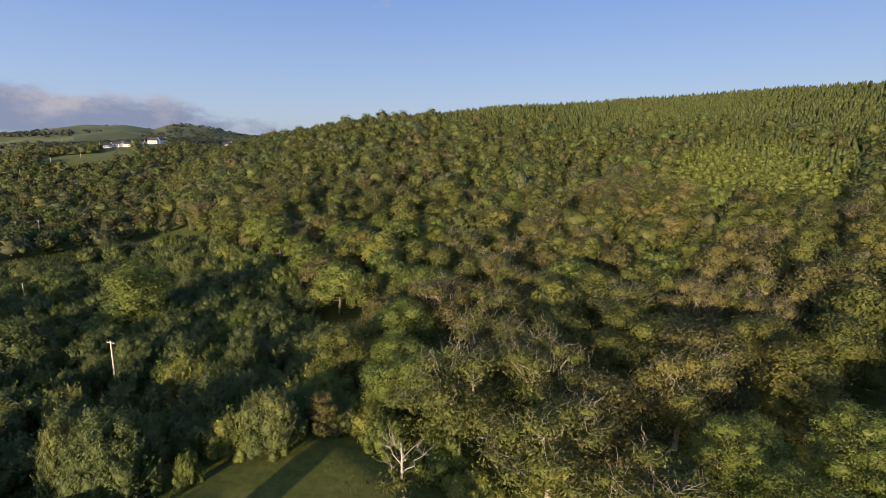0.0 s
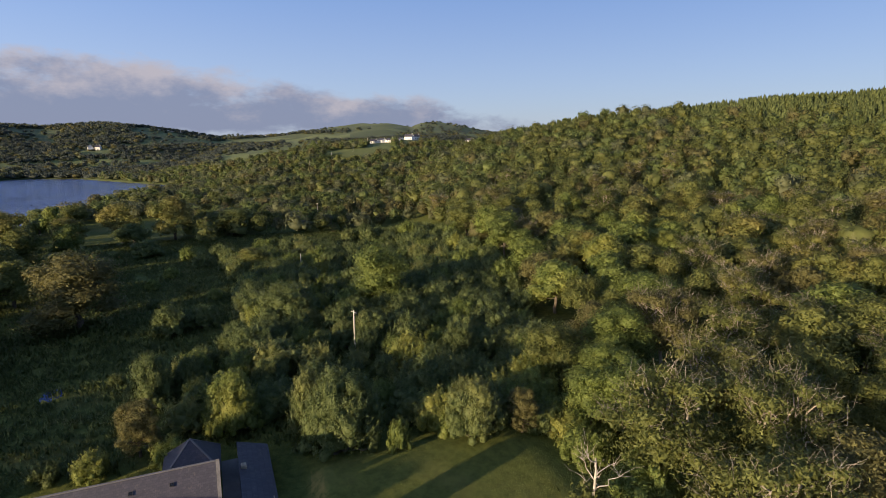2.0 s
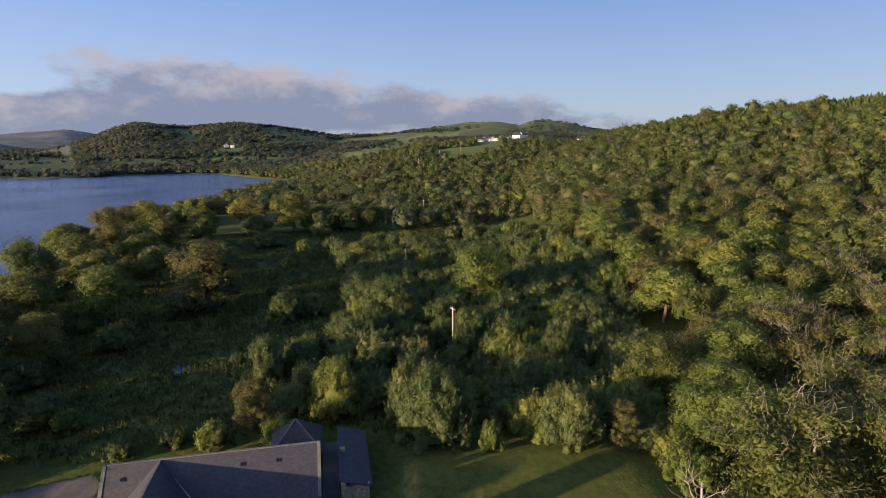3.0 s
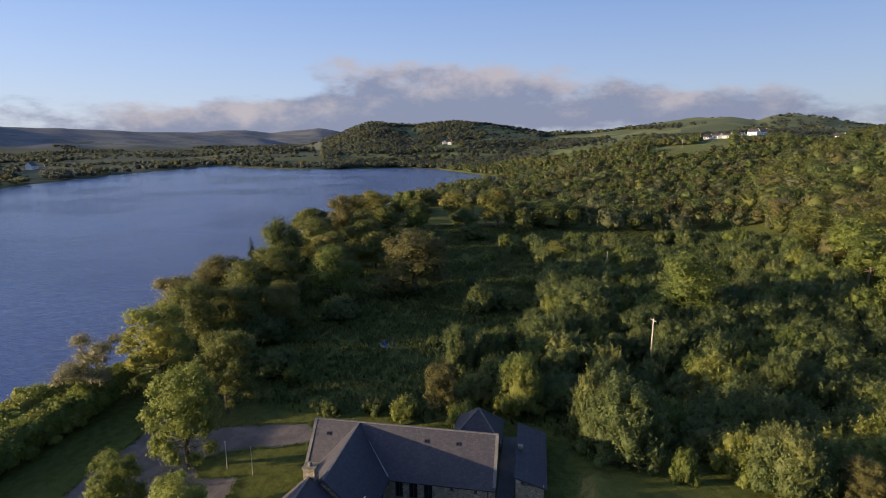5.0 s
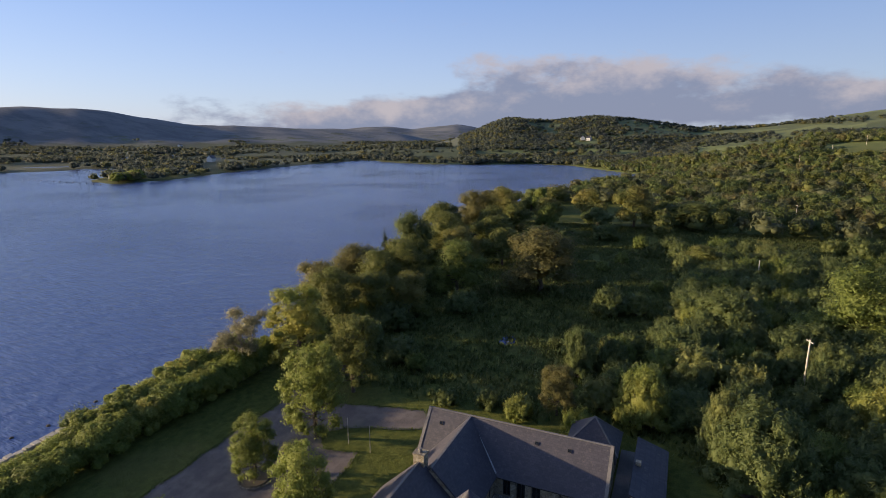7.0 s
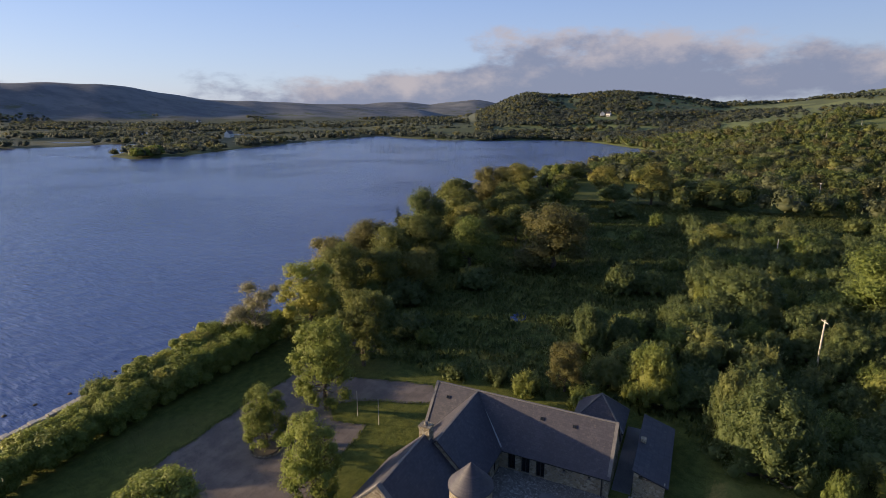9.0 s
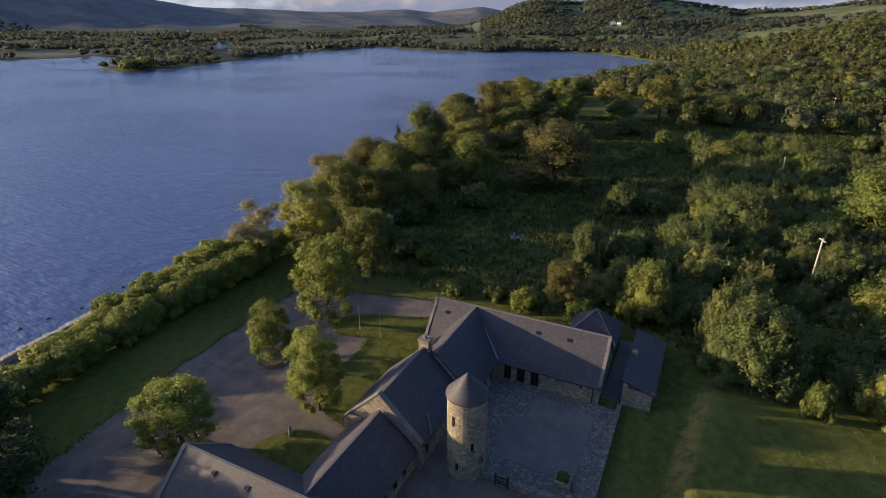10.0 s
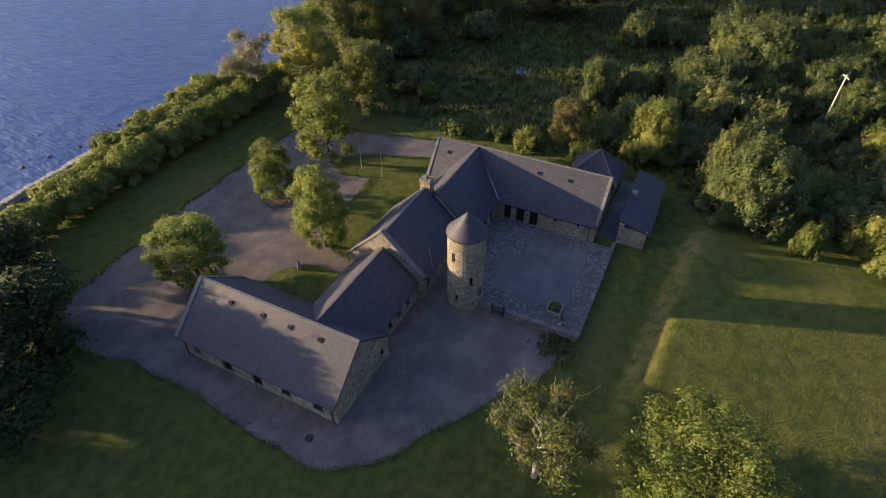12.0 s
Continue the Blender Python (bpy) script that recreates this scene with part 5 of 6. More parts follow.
TAKEN = []
for kind, leaf, x, y, h, w, label in (
    ("sallow", "willow", -65.2, 14.6, 11.6, 11.2, "large willow at the lawn's edge"), ("sallow", "willow", -70.2, 11.6, 10.0, 6.5, "slim willow beside a larger one"), ("willow", "green", -60.7, 20.9, 4.6, 3.4, "small round bush at the lawn's edge"),
    ("sallow", "willow", -59.6, 31.2, 8.6, 9.2, "spreading willow at the lawn's edge"), ("sallow", "green", -76.2, 1.6, 9.0, 8.0, "dense round green bush behind the shed"), ("airy", "brown", -74.0, -10.0, 7.6, 5.8, "brownish small tree behind the courtyard wing"),
    ("airy", "brown", -57.4, 37.5, 6.4, 4.5, "thin brownish tree at the lawn's edge"), ("sallow", "willow", -120.0, 14.5, 10.0, 15.5, "broad willow clump in the carr"), ("sallow", "willow", -115.5, 17.6, 5.2, 8.4, "broad willow clump in the carr"),
    ("sallow", "willow", -88.7, -9.8, 8.8, 7.2, "tall willow clump at the meadow's edge"), ("sallow", "willow", -90.5, -4.2, 7.0, 6.0, "tall willow clump at the meadow's edge"), ("fine", "green", -125.5, 37.4, 15.8, 14.5, "large yellow-green tree rising from the willow carr"),
    ("sallow", "willow", -123.4, -9.0, 6.6, 7.8, "low willow clump in the meadow"), ("sallow", "willow", -126.0, -2.9, 5.4, 6.8, "low willow clump in the meadow"), ("olive", "olive", -176, 10.7, 8.2, 11.8, "round pale tree in the far meadow"), ("sallow", "willow", -183, 27.7, 6.5, 12, "willow clump in the far meadow"),
    ("sallow", "willow", -101.0, 29.0, 7.6, 9.0, "broad willow clump in the carr"), ("willow", "willow", -91.0, 23.0, 3.6, 5.0, "low willow clump below a power pole"), ("willow", "willow", -86.0, 21.0, 3.6, 5.0, "low willow clump below a power pole"), ("willow", "willow", -81.0, 19.5, 3.6, 5.0, "low willow clump below a power pole"), ("sallow", "willow", -85.0, 40.8, 8.3, 7.6, "broad willow clump in the carr"), ("sallow", "willow", -86.4, 7.2, 6.2, 5.6, "willow clump in the carr"), ("sallow", "willow", -99.0, 18.5, 5.2, 5.6, "willow clump in the carr"),
    ("sallow", "willow", -102.0, 23.8, 5.4, 7.2, "willow clump in the carr"), ("sallow", "willow", -98.5, 10.6, 4.4, 5.4, "willow clump in the carr"),
):
    tree(kind, leaf, x, y, h, label=label, group="willow carr", across=w)
    TAKEN.append((x, y))
tries = 0
while len(TAKEN) < 290 and tries < 30000:
    tries += 1
    x, y = -56 - 165 * RND.random() ** 1.1, RND.uniform(-14, 92)
    near = wood_edge(x)
    left = float(np.interp(x, [-225, -185, -150, -118, -95, -75, -58], [-2, 4, 8, 4, -8, 4, 24]))
    if y > near - 1.5 or y < left or (x > -76 and y < 17) or (x > -60 and y < 33):
        continue
    if -232 < x < -198 and noise.noise((x * 0.03, y * 0.03, 4.0)) < 0.05:
        continue
    if not free_of(TAKEN, x, y, 5.3 if x > -130 else 5.6):
        continue
    TAKEN.append((x, y))
    tree("willow", RND.choice(("willow", "willow", "willow", "green")), x, y, RND.uniform(4.4, 7.4), RND.uniform(1.0, 1.25), group="willow carr")
for x, y, h in ((-63, 40, 6), (-66, 44.5, 6.5), (-71, 48, 6.5), (-60, 43.5, 5), (-75, 52, 7), (-81, 55.5, 6.5), (-57.5, 40.5, 4.5), (-68, 40, 5.5), (-54, 43, 4.5)):
    tree("willow", RND.choice(("willow", "green")), x, y, h, 1.15, "shaded willow bush between carr and wood", "willow carr")
for x, y, h in ((-133, -3, 3.0), (-148, 0, 3.5), (-158, -6, 3.0), (-100, -16, 2.2), (-71, -15, 3.6), (-72.5, -20, 3.4), (-80, -36, 3.4), (-70.5, -26, 3.0), (-79, -5, 5.0), (-84, -2, 5.5), (-70, -6, 4.0), (-98, -5, 4.5), (-145, -14, 3.0),
                (-165, -16, 3.5), (-178, -12, 4), (-190, -4, 4.5), (-205, -8, 5)):
    tree("willow", RND.choice(("willow", "willow", "green")), x, y, h, 1.15, "low scrub bush in the rough meadow", "meadow scrub")

# rushes and tall grass of the meadow
rng = np.random.default_rng(8)
n = 17000
mx, my = rng.uniform(-250, -66, n), rng.uniform(-62, 70, n)
dense = np.array([noise.noise((a * 0.07, b * 0.07, 2.0)) for a, b in zip(mx, my)])
keep = ((my < 22) | (mx < -150)) & (shore(mx, my) > 6) & (dense > -0.45) & ~((mx > -69) & (my < -24)) & ~((mx > -71) & (my < 6.5))
mx, my = mx[keep], my[keep]
spread = rng.normal(0, 0.5, (len(mx), 9, 2))
spots = np.stack([mx[:, None] + spread[..., 0], my[:, None] + spread[..., 1], np.full((len(mx), 9), 0.22) + rng.uniform(0, 0.35, (len(mx), 9))], -1).reshape(-1, 3)
v, f, _ = clumps(rng, spots, rng.normal(0, 1, (len(spots), 3)) * (1, 1, 0.3), 0.34, 1.8, 2.5)
tagged(new("meadow_rushes", fast_mesh("meadow_rushes", v, f, M["reed"], np.tile((-0.1, -0.4, 0.9), (len(v), 1)))), "tussocks of rushes and tall grass in wet meadow", "rushes", kind="stuff")

# grass verges creeping over the gravel's edge
line = soft_outline(YARD)
ex, ey = [], []
for (ax, ay), (bx, by) in zip(line, line[1:] + line[:1]):
    n = int(math.hypot(bx - ax, by - ay) * 26)
    if -53.9 < (ax + bx) / 2 < -36.5 and (ay + by) / 2 > -24:
        continue
    t = rng.random(n)
    ex += list(ax + (bx - ax) * t + rng.normal(0, 0.22, n))
    ey += list(ay + (by - ay) * t + rng.normal(0, 0.22, n))
spots = np.stack([ex, ey, np.full(len(ex), 0.08) + rng.uniform(0, 0.1, len(ex))], -1)
v, f, _ = clumps(rng, spots, rng.normal(0, 1, (len(spots), 3)) * (1, 1, 0.4), 0.13, 1.5, 2.0)
weeds = np.stack([-37.0 + rng.normal(0, 1.0, 260), 0.4 + rng.normal(0, 0.9, 260), rng.uniform(0.1, 0.35, 260)], -1)
wv, wf, _ = clumps(rng, weeds, rng.normal(0, 1, (260, 3)) * (1, 1, 0.4), 0.34, 1.6, 2.0)
tagged(new("weeds", fast_mesh("weeds", wv, wf, M["brown"])), "brown dried weeds at the corner of the court", "weeds", kind="stuff")
tagged(new("grass_verge", fast_mesh("grass_verge", v, f, M["reed"])), "ragged grass along the edge of the gravel", "grass", kind="stuff")

bits = np.array([(x + rng.normal(0, 0.5), y + rng.normal(0, 0.5)) for x, y in zip(rng.uniform(-20.6, -18.6, 420), rng.uniform(-30, -12, 420))] + [(x, y) for x, y in zip(rng.uniform(-38, -19, 260), rng.uniform(-12, 0, 260)) if y < -0.62 * (x + 38) - 1] + [(x, y) for x, y in zip(rng.uniform(-50, -24, 260), rng.uniform(-46, -32, 260))])
v, f, _ = clumps(rng, np.column_stack([bits, np.full(len(bits), 0.06)]), np.tile((0.0, 0.0, 1.0), (len(bits), 1)), 0.09, 1.2, 0.0)
tagged(new("leaf_litter", fast_mesh("leaf_litter", v, f, M["soil"])), "scattered dark litter and clods on the gravel", "litter", kind="stuff")

# blades of the mown lawns, which catch the low sun
def within(px, py, line):
    hit = np.zeros(len(px), bool)
    for (ax, ay), (bx, by) in zip(line, line[1:] + line[:1]):
        if ay != by:
            hit ^= ((ay > py) != (by > py)) & (px < (bx - ax) * (py - ay) / (by - ay) + ax)
    return hit


lx, ly = rng.uniform(-72, -4, 300000), rng.uniform(-61, 40, 300000)
bare = within(lx, ly, soft_outline(YARD)) | ((lx > -55) & (lx < -38) & (ly > -18) & (ly < 2.2)) | ((lx > -60) & (lx < -54) & (ly > -6) & (ly < 12))
lx, ly = lx[~bare], ly[~bare]
ok = (shore(lx, ly) > 4) & (land(lx, ly) < 2.0)
lx, ly = lx[ok], ly[ok]
spots = np.stack([lx, ly, land(lx, ly) + rng.uniform(0.0, 0.05, len(lx))], -1)
v, f, _ = clumps(rng, spots, rng.normal(0, 1, (len(spots), 3)) * (1, 1, 0.4), 0.075, 1.1, 1.2)
tagged(new("lawn_grass", fast_mesh("lawn_grass", v, f, M["lawn"])), "short mown grass of the lawns round the buildings", "grass", kind="stuff")

# the near wood
WOOD = []
for kind, leaf, x, y, h, w in (
    ("sparse", "olive", -49, 63, 14, 15), ("sparse", "olive", -42, 96, 15, 15), ("sparse", "olive", -25, 115, 15, 14), ("fine", "green", -84, 84, 13, 14), ("fine", "green", -70, 64, 12.5, 13),
    ("spray", "green", -12, 58, 12, 11), ("spray", "green", -2, 66, 13, 11), ("fine", "green", -56, 48, 9, 9), ("fine", "green", -62, 54, 10, 10), ("sparse", "olive", -22, 68, 14, 14),
    ("sparse", "olive", -60, 78, 14, 14), ("fine", "olive", -30, 84, 13, 14), ("sparse", "olive", -95, 110, 15, 15), ("sparse", "olive", -78, 104, 14, 14), ("fine", "olive", -12, 84, 13, 13), ("fine", "olive", -52, 104, 14, 14),
    ("sparse", "olive", -42, 47, 14, 16), ("sparse", "olive", -28, 46, 13, 14), ("sparse", "olive", -16, 46, 12, 13), ("spray", "green", -5, 50, 12, 11), ("spray", "green", 6, 54, 12, 11), ("sparse", "olive", -36, 58, 14, 14),
    ("fine", "green", -52, 52, 11, 11), ("willow", "green", -22, 40, 5, 7), ("willow", "green", -12, 40, 6, 8), ("willow", "green", -40, 42, 6, 8), ("willow", "green", -50, 42, 5, 7), ("willow", "green", -33, 40, 5, 7),
):
    tree(kind, leaf, x, y, h, group="near wood", across=w)
    WOOD.append((x, y))
tries = 0
while len(WOOD) < 195 and tries < 30000:
    tries += 1
    r, a = 52 + 185 * RND.random() ** 0.85, radians(RND.uniform(-5, 67))
    x, y = -math.sin(a) * r, math.cos(a) * r
    if y < wood_edge(x) + 3 or (x > -48 and y < 54) or not free_of(WOOD, x, y, 8.2):
        continue
    WOOD.append((x, y))
    kind = RND.choice(("olive", "olive", "tall", "sparse", "olive", "round"))
    leaf = RND.choice(("olive", "olive", "green", "brown") if kind != "sparse" else ("brown", "olive", "olive"))
    if r < 105 and kind != "sparse":
        kind = "fine"
    tree(kind, leaf, x, y, RND.uniform(10.5, 15.5), RND.uniform(1.0, 1.3), group="near wood")


# ---- far woods, each one mass ----
def far_mass(name, spots, heights, widths, leaves, size, label, seed, mixed):
    """Many crowns in one mesh, each of ten uneven leafy lobes; whole trees differ in leaf."""
    rng = np.random.default_rng(seed)
    x, y = spots[:, 0], spots[:, 1]
    z = land(x, y)
    kinds, share = list(mixed), np.array(list(mixed.values()))
    lumps = [SMALL_V * (1 + rng.normal(0, 0.24, (len(SMALL_V), 1))) for _ in range(12)]
    V, F, N, slots, n = [], [], [], [], 0
    for i in range(len(x)):
        h, w = heights[i], widths[i]
        a = rng.uniform(0, 6.28) + np.arange(10) * 2.4
        q = w * np.array([0.0, *rng.uniform(0.32, 0.74, 8), 0.1])
        e = np.array([0.58, *rng.uniform(0.42, 0.86, 8), 0.34]) * h
        e[1:9] -= 0.30 * h * (q[1:9] / w) ** 2
        wide = w * np.array([0.8, *rng.uniform(0.2, 0.36, 8), 1.1])
        tall = np.minimum(np.array([0.36 * h, *(wide[1:9] * rng.uniform(0.7, 1.0, 8)), 0.34 * h]), e)
        c = np.stack([x[i] + q * np.cos(a), y[i] + q * np.sin(a), z[i] + e], 1)
        rad = np.stack([wide, wide, tall], 1)
        share_of = np.array([0.3, *(0.55 * wide[1:9] ** 2 / (wide[1:9] ** 2).sum()), 0.15])
        pick = rng.choice(10, leaves, p=share_of / share_of.sum())
        d = rng.normal(0, 1, (leaves, 3))
        d /= np.linalg.norm(d, axis=1, keepdims=True)
        d[:, 2] = np.where(d[:, 2] < -0.5, -d[:, 2], d[:, 2])
        v, f, soft = clumps(rng, c[pick] + d * rad[pick] * rng.uniform(0.82, 1.09, (leaves, 1)), d, size * rng.uniform(0.85, 1.15), 1.5, 0.5, 0.3)
        cores = (0, 9) if leaves < 150 else (0, 9, 1, 3, 5, 7)
        for k in cores:
            V.append(c[k] + lumps[(i + k) % 12] * rad[k] * 0.66)
            F.append(SMALL_F + n)
            N.append(SMALL_V)
            n += len(SMALL_V)
        V.append(v)
        F.append(f + n)
        N.append(soft)
        n += len(v)
        slots.append(np.full(len(cores) * len(SMALL_F) + len(f), rng.choice(len(kinds), p=share / share.sum())))
    me = fast_mesh(name, np.concatenate(V), np.concatenate(F), M[kinds[0]], np.concatenate(N))
    for kind in kinds[1:]:
        me.materials.append(M[kind])
    me.polygons.foreach_set("material_index", np.concatenate(slots).astype(np.int32))
    return tagged(new(name, me), label, "woods", kind="stuff")


def apart(p, gap):
    """Thins a scatter so that no two spots lie closer than the gap."""
    cells, keep = {}, []
    for i, (x, y) in enumerate(p):
        a, b = int(x // gap), int(y // gap)
        if any((x - u) ** 2 + (y - v) ** 2 < gap * gap for da in (-1, 0, 1) for db in (-1, 0, 1) for u, v in cells.get((a + da, b + db), ())):
            continue
        cells.setdefault((a, b), []).append((x, y))
        keep.append(i)
    return p[keep]


def scatter(rng, count, r0, r1, a0, a1, power=1.0):
    r, a = r0 + (r1 - r0) * rng.random(count) ** power, np.radians(rng.uniform(a0, a1, count))
    return np.stack([-np.sin(a) * r, np.cos(a) * r], 1)


def crest_line(p, az):
    """How far out the conifers begin."""
    return np.interp(az, [-10, 4, 8, 14, 24, 36, 47, 64], [270, 300, 330, 348, 362, 395, 425, 440]) + 40 * np.array([noise.noise((a * 0.012, b * 0.012, 3.0)) for a, b in p])


HOUSES = ((70.25, 900, 13, 8, 5.2, 9.0, 50), (69.5, 915, 11, 8, 5.0, 8.4, 100), (71.1, 880, 9, 6, 3, 5, 20), (72.2, 752, 12, 8, 3, 5, 20), (73.0, 760, 15, 9, 3.2, 5.4, 10), (73.9, 756, 9, 7, 3, 5, 70), (63.85, 880, 13, 8, 4.0, 7.0, 40), (63.1, 872, 8, 6, 3, 5, 10),
          (78.2, 940, 12, 7, 3.4, 6, 60), (79.3, 950, 9, 6, 3, 5, 10), (99.5, 1090, 13, 8, 5, 8.5, 15), (98.9, 1085, 8, 7, 5, 8, 75), (136.75, 900, 14, 8, 5, 9, 20), (139.5, 1900, 14, 9, 5, 8, 20), (82.5, 1400, 12, 8, 3, 5, 20), (84.5, 1420, 12, 8, 3, 5, 20))
HOME = np.array([(-math.sin(radians(a)) * r, math.cos(radians(a)) * r) for a, r, *_ in HOUSES])
MIXED = {"wood_far": 0.54, "wood_green": 0.26, "wood_brown": 0.12, "wood_grey": 0.08}
LOW = {"wood_far": 0.3, "wood_green": 0.28, "wood_brown": 0.14, "wood_grey": 0.28}
# the farthest woods, mostly of leaves with haze painted into them
HAZY = {"wood_haze": 0.78, "wood_brown": 0.1, "wood_grey": 0.12}

rng = np.random.default_rng(5)
p = scatter(rng, 11000, 150, 500, -8, 68, 0.75)
r = np.hypot(p[:, 0], p[:, 1])
near_wood = np.array(WOOD)
gap = np.array([np.hypot(near_wood[:, 0] - a, near_wood[:, 1] - b).min() for a, b in p])
az = np.degrees(np.arctan2(-p[:, 0], p[:, 1]))
bank = ((az - 12.5) / 8) ** 2 + ((r - 275) / 72) ** 2 < 1
crest = crest_line(p, az) + rng.normal(10, 22, len(p))
p = apart(p[(p[:, 1] > np.interp(p[:, 0], EDGE_X, EDGE_Y) + 4) & (gap > 6.5) & ~bank & (r < crest)], 6.6)
r = np.hypot(p[:, 0], p[:, 1])
for x, y in p[(r < 290)][::22]:
    tree("sparse", RND.choice(("brown", "olive")), x, y, RND.uniform(12, 15), RND.uniform(0.9, 1.1), "pale-limbed old oak among woodland on the slope", "hillside oaks")
for near in (True, False):
    q = p[(r < 260) == near]
    wide = 2.6 + 5.6 * rng.random(len(q)) ** 1.6
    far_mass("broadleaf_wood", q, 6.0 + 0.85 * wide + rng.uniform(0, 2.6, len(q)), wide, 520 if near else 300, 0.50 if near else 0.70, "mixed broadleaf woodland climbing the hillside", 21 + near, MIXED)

p = scatter(rng, 26000, 215, 1420, 58, 112, 0.75)
s = shore(p[:, 0], p[:, 1])
thick = np.array([noise.noise((a * 0.006, b * 0.006, 1.0)) for a, b in p])
r, az = np.hypot(p[:, 0], p[:, 1]), np.degrees(np.arctan2(-p[:, 0], p[:, 1]))
fields = (r > 620) & (az > 79) & (thick < -0.2) | (r > 900) & (thick < 0.0) & (az < 90) | (az > 73.6) & (az < 79) & (r > 600) & (r < 690) | (az > 71.8) & (az < 74.4) & (r > 640) & (r < 765) | (az > 68.9) & (az < 71.5) & (r > 700) & (r < 925) | (az > 62.7) & (az < 64.5) & (r > 690) & (r < 890) | (az > 77.6) & (az < 79.8) & (r > 880) & (r < 955) | (az > 98) & (az < 100.5) & (r > 1020) & (r < 1100)
home = np.min([np.hypot(p[:, 0] - a, p[:, 1] - b) for a, b in HOME], axis=0) < 13
carr = (r < 330) & (p[:, 1] > 0) & (p[:, 1] < np.interp(p[:, 0], EDGE_X, EDGE_Y)) & (p[:, 0] > -245)
ridge_bare = (land(p[:, 0], p[:, 1]) > 66) & (az < 90)
p = p[(s > 4) & ~fields & ~home & ~carr & ~((r < 330) & (az > 92)) & ~ridge_bare & ~((az < 89) & (r > 800) & (thick < 0.2))]
r = np.hypot(p[:, 0], p[:, 1])
q = apart(p[r < 470], 6.6)
wide = 2.6 + 4.8 * rng.random(len(q)) ** 1.6
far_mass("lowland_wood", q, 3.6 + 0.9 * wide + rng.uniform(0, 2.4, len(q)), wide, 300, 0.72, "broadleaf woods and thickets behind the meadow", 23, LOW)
q = apart(p[(r >= 470) & (r < 760)], 7.0)[:2000]
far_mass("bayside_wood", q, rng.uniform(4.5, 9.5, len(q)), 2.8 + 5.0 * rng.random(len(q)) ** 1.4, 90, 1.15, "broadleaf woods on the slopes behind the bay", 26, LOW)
q = apart(p[r >= 760], 7.4)[:2400]
far_mass("hillside_wood", q, rng.uniform(5, 8, len(q)), rng.uniform(4.6, 7.8, len(q)), 50, 1.5, "distant woods over the hill behind the bay, haze in their colour", 28, HAZY)

p = scatter(rng, 12000, 420, 2100, 96, 160, 0.8)
s = shore(p[:, 0], p[:, 1])
thick = np.array([noise.noise((a * 0.005, b * 0.005, 7.0)) for a, b in p])
r = np.hypot(p[:, 0], p[:, 1])
az = np.degrees(np.arctan2(-p[:, 0], p[:, 1]))
home = np.min([np.hypot(p[:, 0] - a, p[:, 1] - b) for a, b in HOME], axis=0) < 18
p = apart(p[(s > 3) & ((s < 60) & (thick > -0.35) | (thick > 0.12)) & ~home & ~((abs(az - 136.75) < 0.9) & (r > 650) & (r < 900)) & ~((az < 113) & (r > 950))], 7.0)[:2800]
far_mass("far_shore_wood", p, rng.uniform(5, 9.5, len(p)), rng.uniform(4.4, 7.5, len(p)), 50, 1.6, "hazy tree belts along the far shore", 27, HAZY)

p = scatter(rng, 9000, 195, 355, 3, 22)
r, az = np.hypot(p[:, 0], p[:, 1]), np.degrees(np.arctan2(-p[:, 0], p[:, 1]))
p = apart(p[((az - 12.5) / 8) ** 2 + ((r - 275) / 72) ** 2 < 1.1], 3.3)[:1700]
far_mass("young_thicket", p, rng.uniform(4, 6.5, len(p)), rng.uniform(2.8, 4.0, len(p)), 64, 0.55, "smooth yellow-green thicket of young trees on the slope", 24, {"thicket": 1.0})

p = scatter(rng, 5600, 950, 1900, 58, 158)
thick = np.array([noise.noise((a * 0.004, b * 0.004, 12.0)) for a, b in p])
p = p[(shore(p[:, 0], p[:, 1]) > 30) & (thick > -0.1)][:2600]
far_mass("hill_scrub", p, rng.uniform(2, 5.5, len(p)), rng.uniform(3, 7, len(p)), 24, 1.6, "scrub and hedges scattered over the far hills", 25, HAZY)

# conifer plantation under the skyline
p = scatter(rng, 19000, 285, 535, -10, 64, 0.9)
r, az = np.hypot(p[:, 0], p[:, 1]), np.degrees(np.arctan2(-p[:, 0], p[:, 1]))
lowest = crest_line(p, az) + rng.normal(0, 20, len(p))
p = p[r > lowest][:13500]
z = land(p[:, 0], p[:, 1])
V, F, n = [], [], 0
for i in range(len(p)):
    h = rng.uniform(5.5, 8.4)
    for k in range(3):
        lo, hi, w = h * (0.12 + 0.24 * k), h * (0.5 + 0.25 * k), h * 0.24 * (1 - 0.25 * k)
        a = np.linspace(0, 2 * np.pi, 7, endpoint=False) + rng.uniform(0, 1)
        q = w * rng.uniform(0.6, 1.25, 7)
        v = np.concatenate([np.stack([p[i, 0] + np.cos(a) * q, p[i, 1] + np.sin(a) * q, np.full(7, z[i] + lo) + rng.normal(0, 0.3, 7)], 1), [[p[i, 0], p[i, 1], z[i] + hi]]])
        V.append(v)
        F.append(np.array([[n + j, n + (j + 1) % 7, n + 7] for j in range(7)]))
        n += 8
tagged(new("conifer_plantation", fast_mesh("conifer_plantation", np.concatenate(V), np.concatenate(F), M["spruce"])), "even-aged conifer plantation on the hill's crest", "woods", kind="stuff")


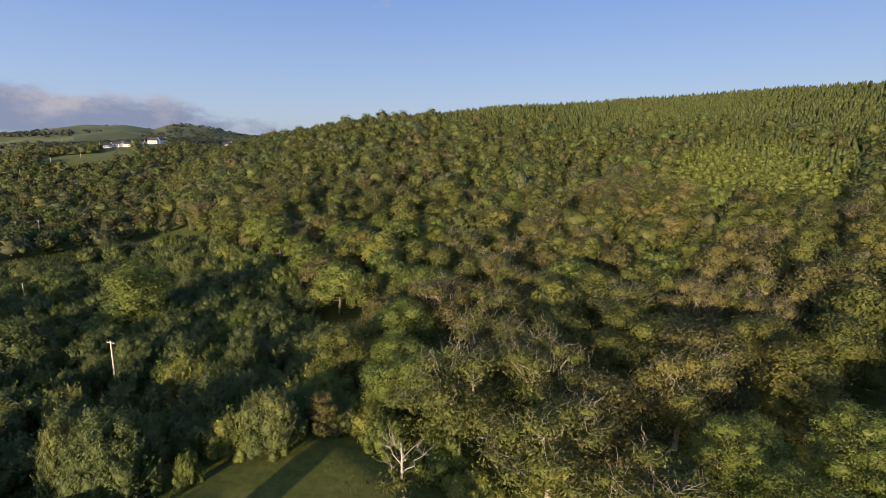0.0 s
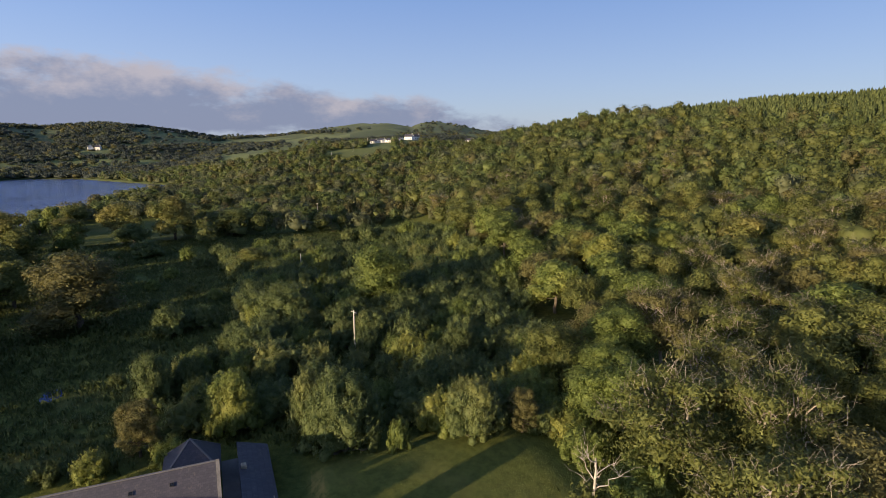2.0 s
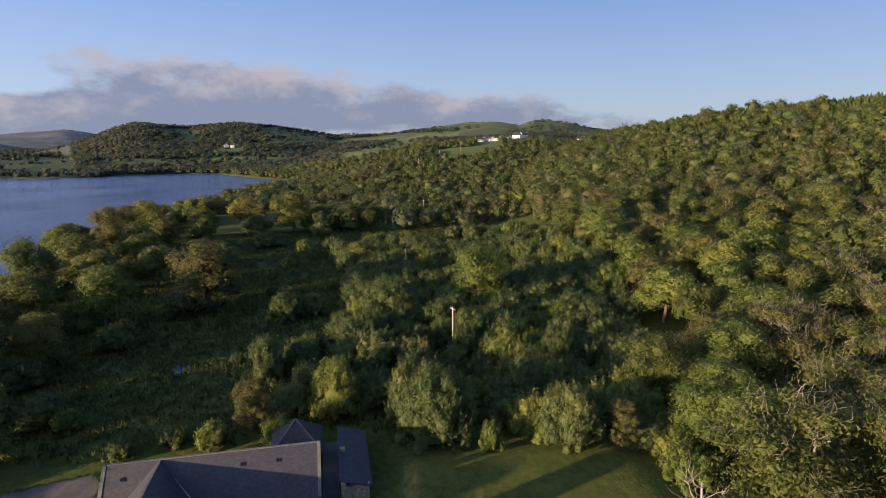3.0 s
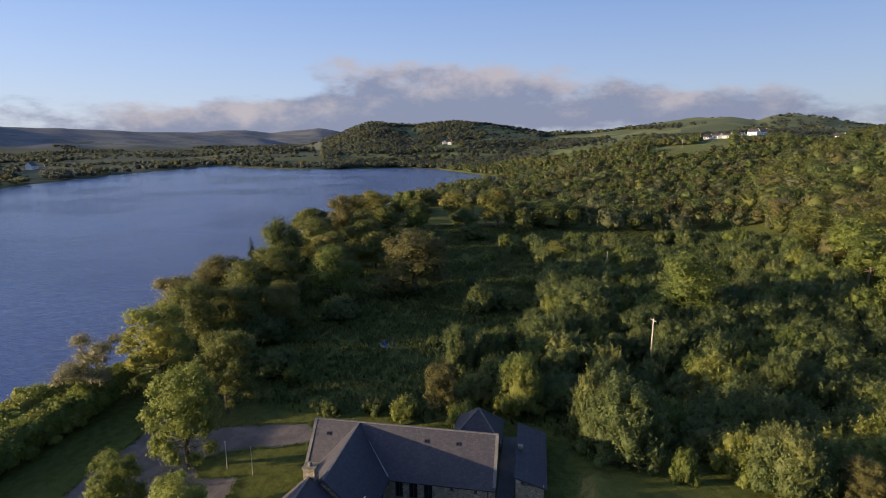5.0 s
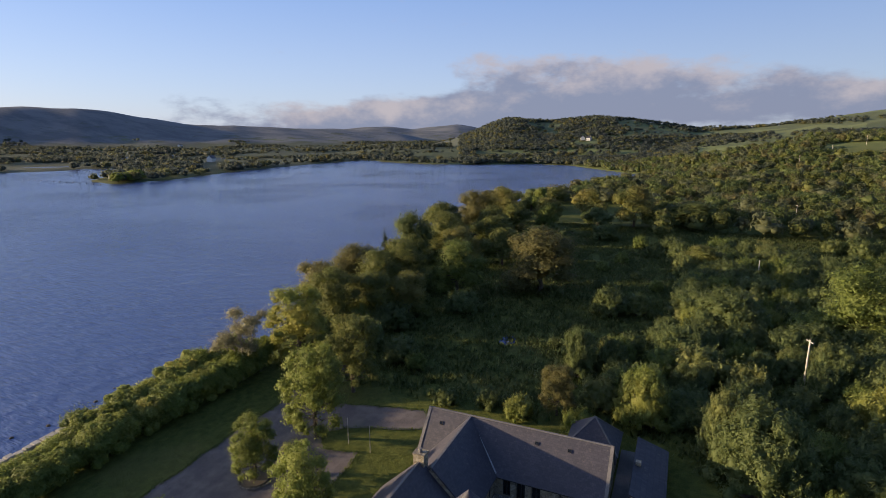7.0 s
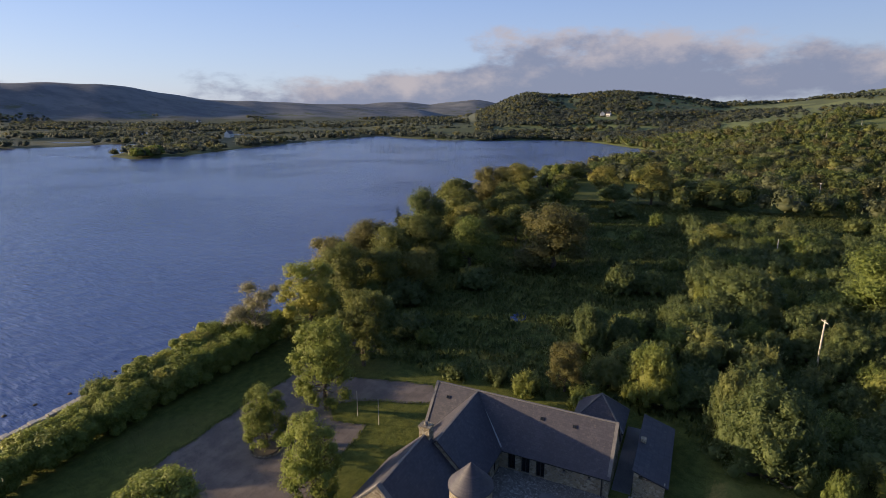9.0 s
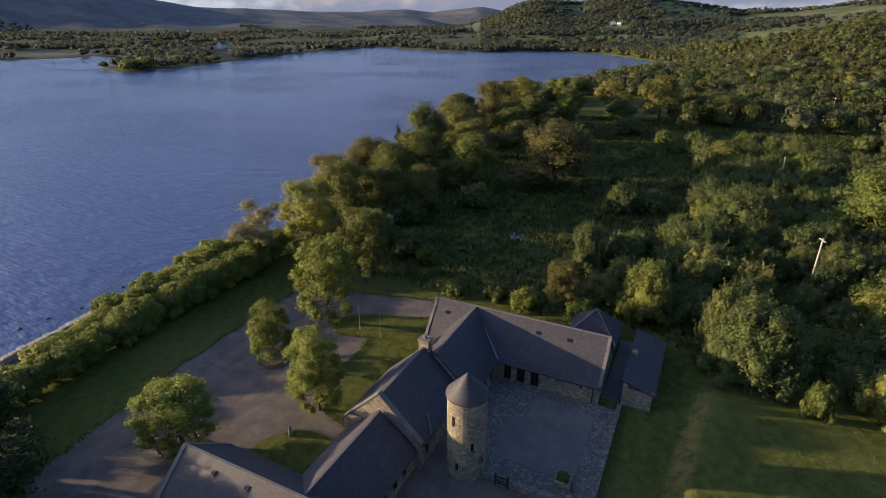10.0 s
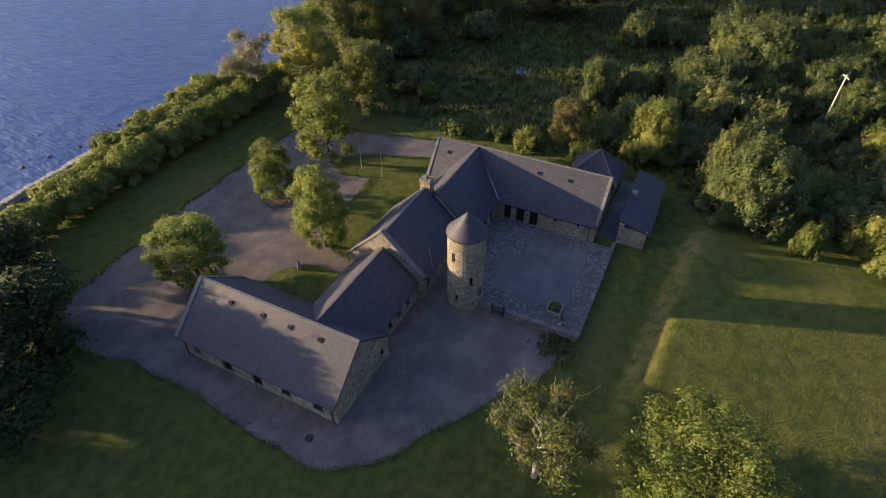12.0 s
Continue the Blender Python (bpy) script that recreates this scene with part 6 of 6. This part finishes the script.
# ---- poles, lamps, houses ----
def utility_pole(x, y, height, arm=True, turn=20.0):
    low = float(land(np.array([x]), np.array([y]))[0])
    ob = base("utility_pole", "weathered wooden power pole standing in scrub", "pole", (x, y, low), turn, "power line", world=False)
    bm = bmesh.new()
    bmesh.ops.create_cone(bm, cap_ends=True, segments=10, radius1=0.17, radius2=0.11, depth=height + 0.3, matrix=Matrix.Translation((0, 0, height / 2 - 0.15)))
    part("shaft", bm, M["pole"], ob)
    if arm:
        strip("cross_arm", ob, (-0.9, 0, height - 0.35), (0.9, 0, height - 0.35), 0.12, 0.12, M["pole"])
        for dx in (-0.8, 0.0, 0.8):
            bm = bmesh.new()
            bmesh.ops.create_cone(bm, cap_ends=True, segments=8, radius1=0.06, radius2=0.04, depth=0.22, matrix=Matrix.Translation((dx, 0, height - 0.18 if dx else height + 0.1)))
            part("insulator", bm, M["dark_paint"], ob)
    return ob


utility_pole(-96, 24, 9.2)
utility_pole(-168, 25, 6.5, False)
utility_pole(-276, 50, 10)
for az, r in ((80.4, 540), (78.2, 600), (76.0, 660), (77.2, 800), (74.5, 720)):
    utility_pole(-math.sin(radians(az)) * r, math.cos(radians(az)) * r, 9.5)
for x, y in ((-54.85, -29.9), (-55.4, -33.6)):
    ob = base("marker_post", "slim pale post standing on the grass", "post", (x, y, 0), world=False)
    bm = bmesh.new()
    bmesh.ops.create_cone(bm, cap_ends=True, segments=8, radius1=0.05, radius2=0.035, depth=3.8, matrix=Matrix.Translation((0, 0, 1.8)))
    part("shaft", bm, M["pole"], ob)
    bm = bmesh.new()
    bmesh.ops.create_icosphere(bm, subdivisions=1, radius=0.06, matrix=Matrix.Translation((0, 0, 3.72)))
    part("cap", bm, M["pole"], ob)


def house(x, y, length, depth, eave, ridge, turn, label="white rendered house with slate roof among trees"):
    low = float(land(np.array([x]), np.array([y]))[0])
    ob = base("house", label, "house", (x, y, low), turn, "far houses", world=False)
    bm = bmesh.new()
    box(bm, -length / 2, length / 2, -depth / 2, depth / 2, -2.0, eave)
    for sx in (-1, 1):
        v = [bm.verts.new((sx * length / 2, sy * depth / 2, eave)) for sy in (-1, 1)] + [bm.verts.new((sx * length / 2, 0, ridge))]
        bm.faces.new(v)
    part("wall", bm, M["white"], ob)
    for sy in (-1, 1):
        roof_side(ob, (-length / 2 - 0.3, sy * (depth / 2 + 0.4), eave - 0.3), (length / 2 + 0.3, sy * (depth / 2 + 0.4), eave - 0.3), (length / 2 + 0.3, 0, ridge), (-length / 2 - 0.3, 0, ridge), M["slate_x"])
        for k in range(3):
            bm = bmesh.new()
            wx = (k - 1) * length * 0.3
            box(bm, wx - 0.6, wx + 0.6, sy * depth / 2 - 0.05, sy * depth / 2 + 0.05, 0.9, 2.2)
            part("window", bm, M["pane"], ob)
    bm = bmesh.new()
    box(bm, length / 2 - 1.0, length / 2 - 0.2, -0.4, 0.4, ridge - 0.8, ridge + 0.9)
    part("chimney", bm, M["white"], ob)


def far_at(az, r):
    a = radians(az)
    return -math.sin(a) * r, math.cos(a) * r


for az, r, l, d, e, rd, t in HOUSES:
    house(*far_at(az, r), l, d, e, rd, t)
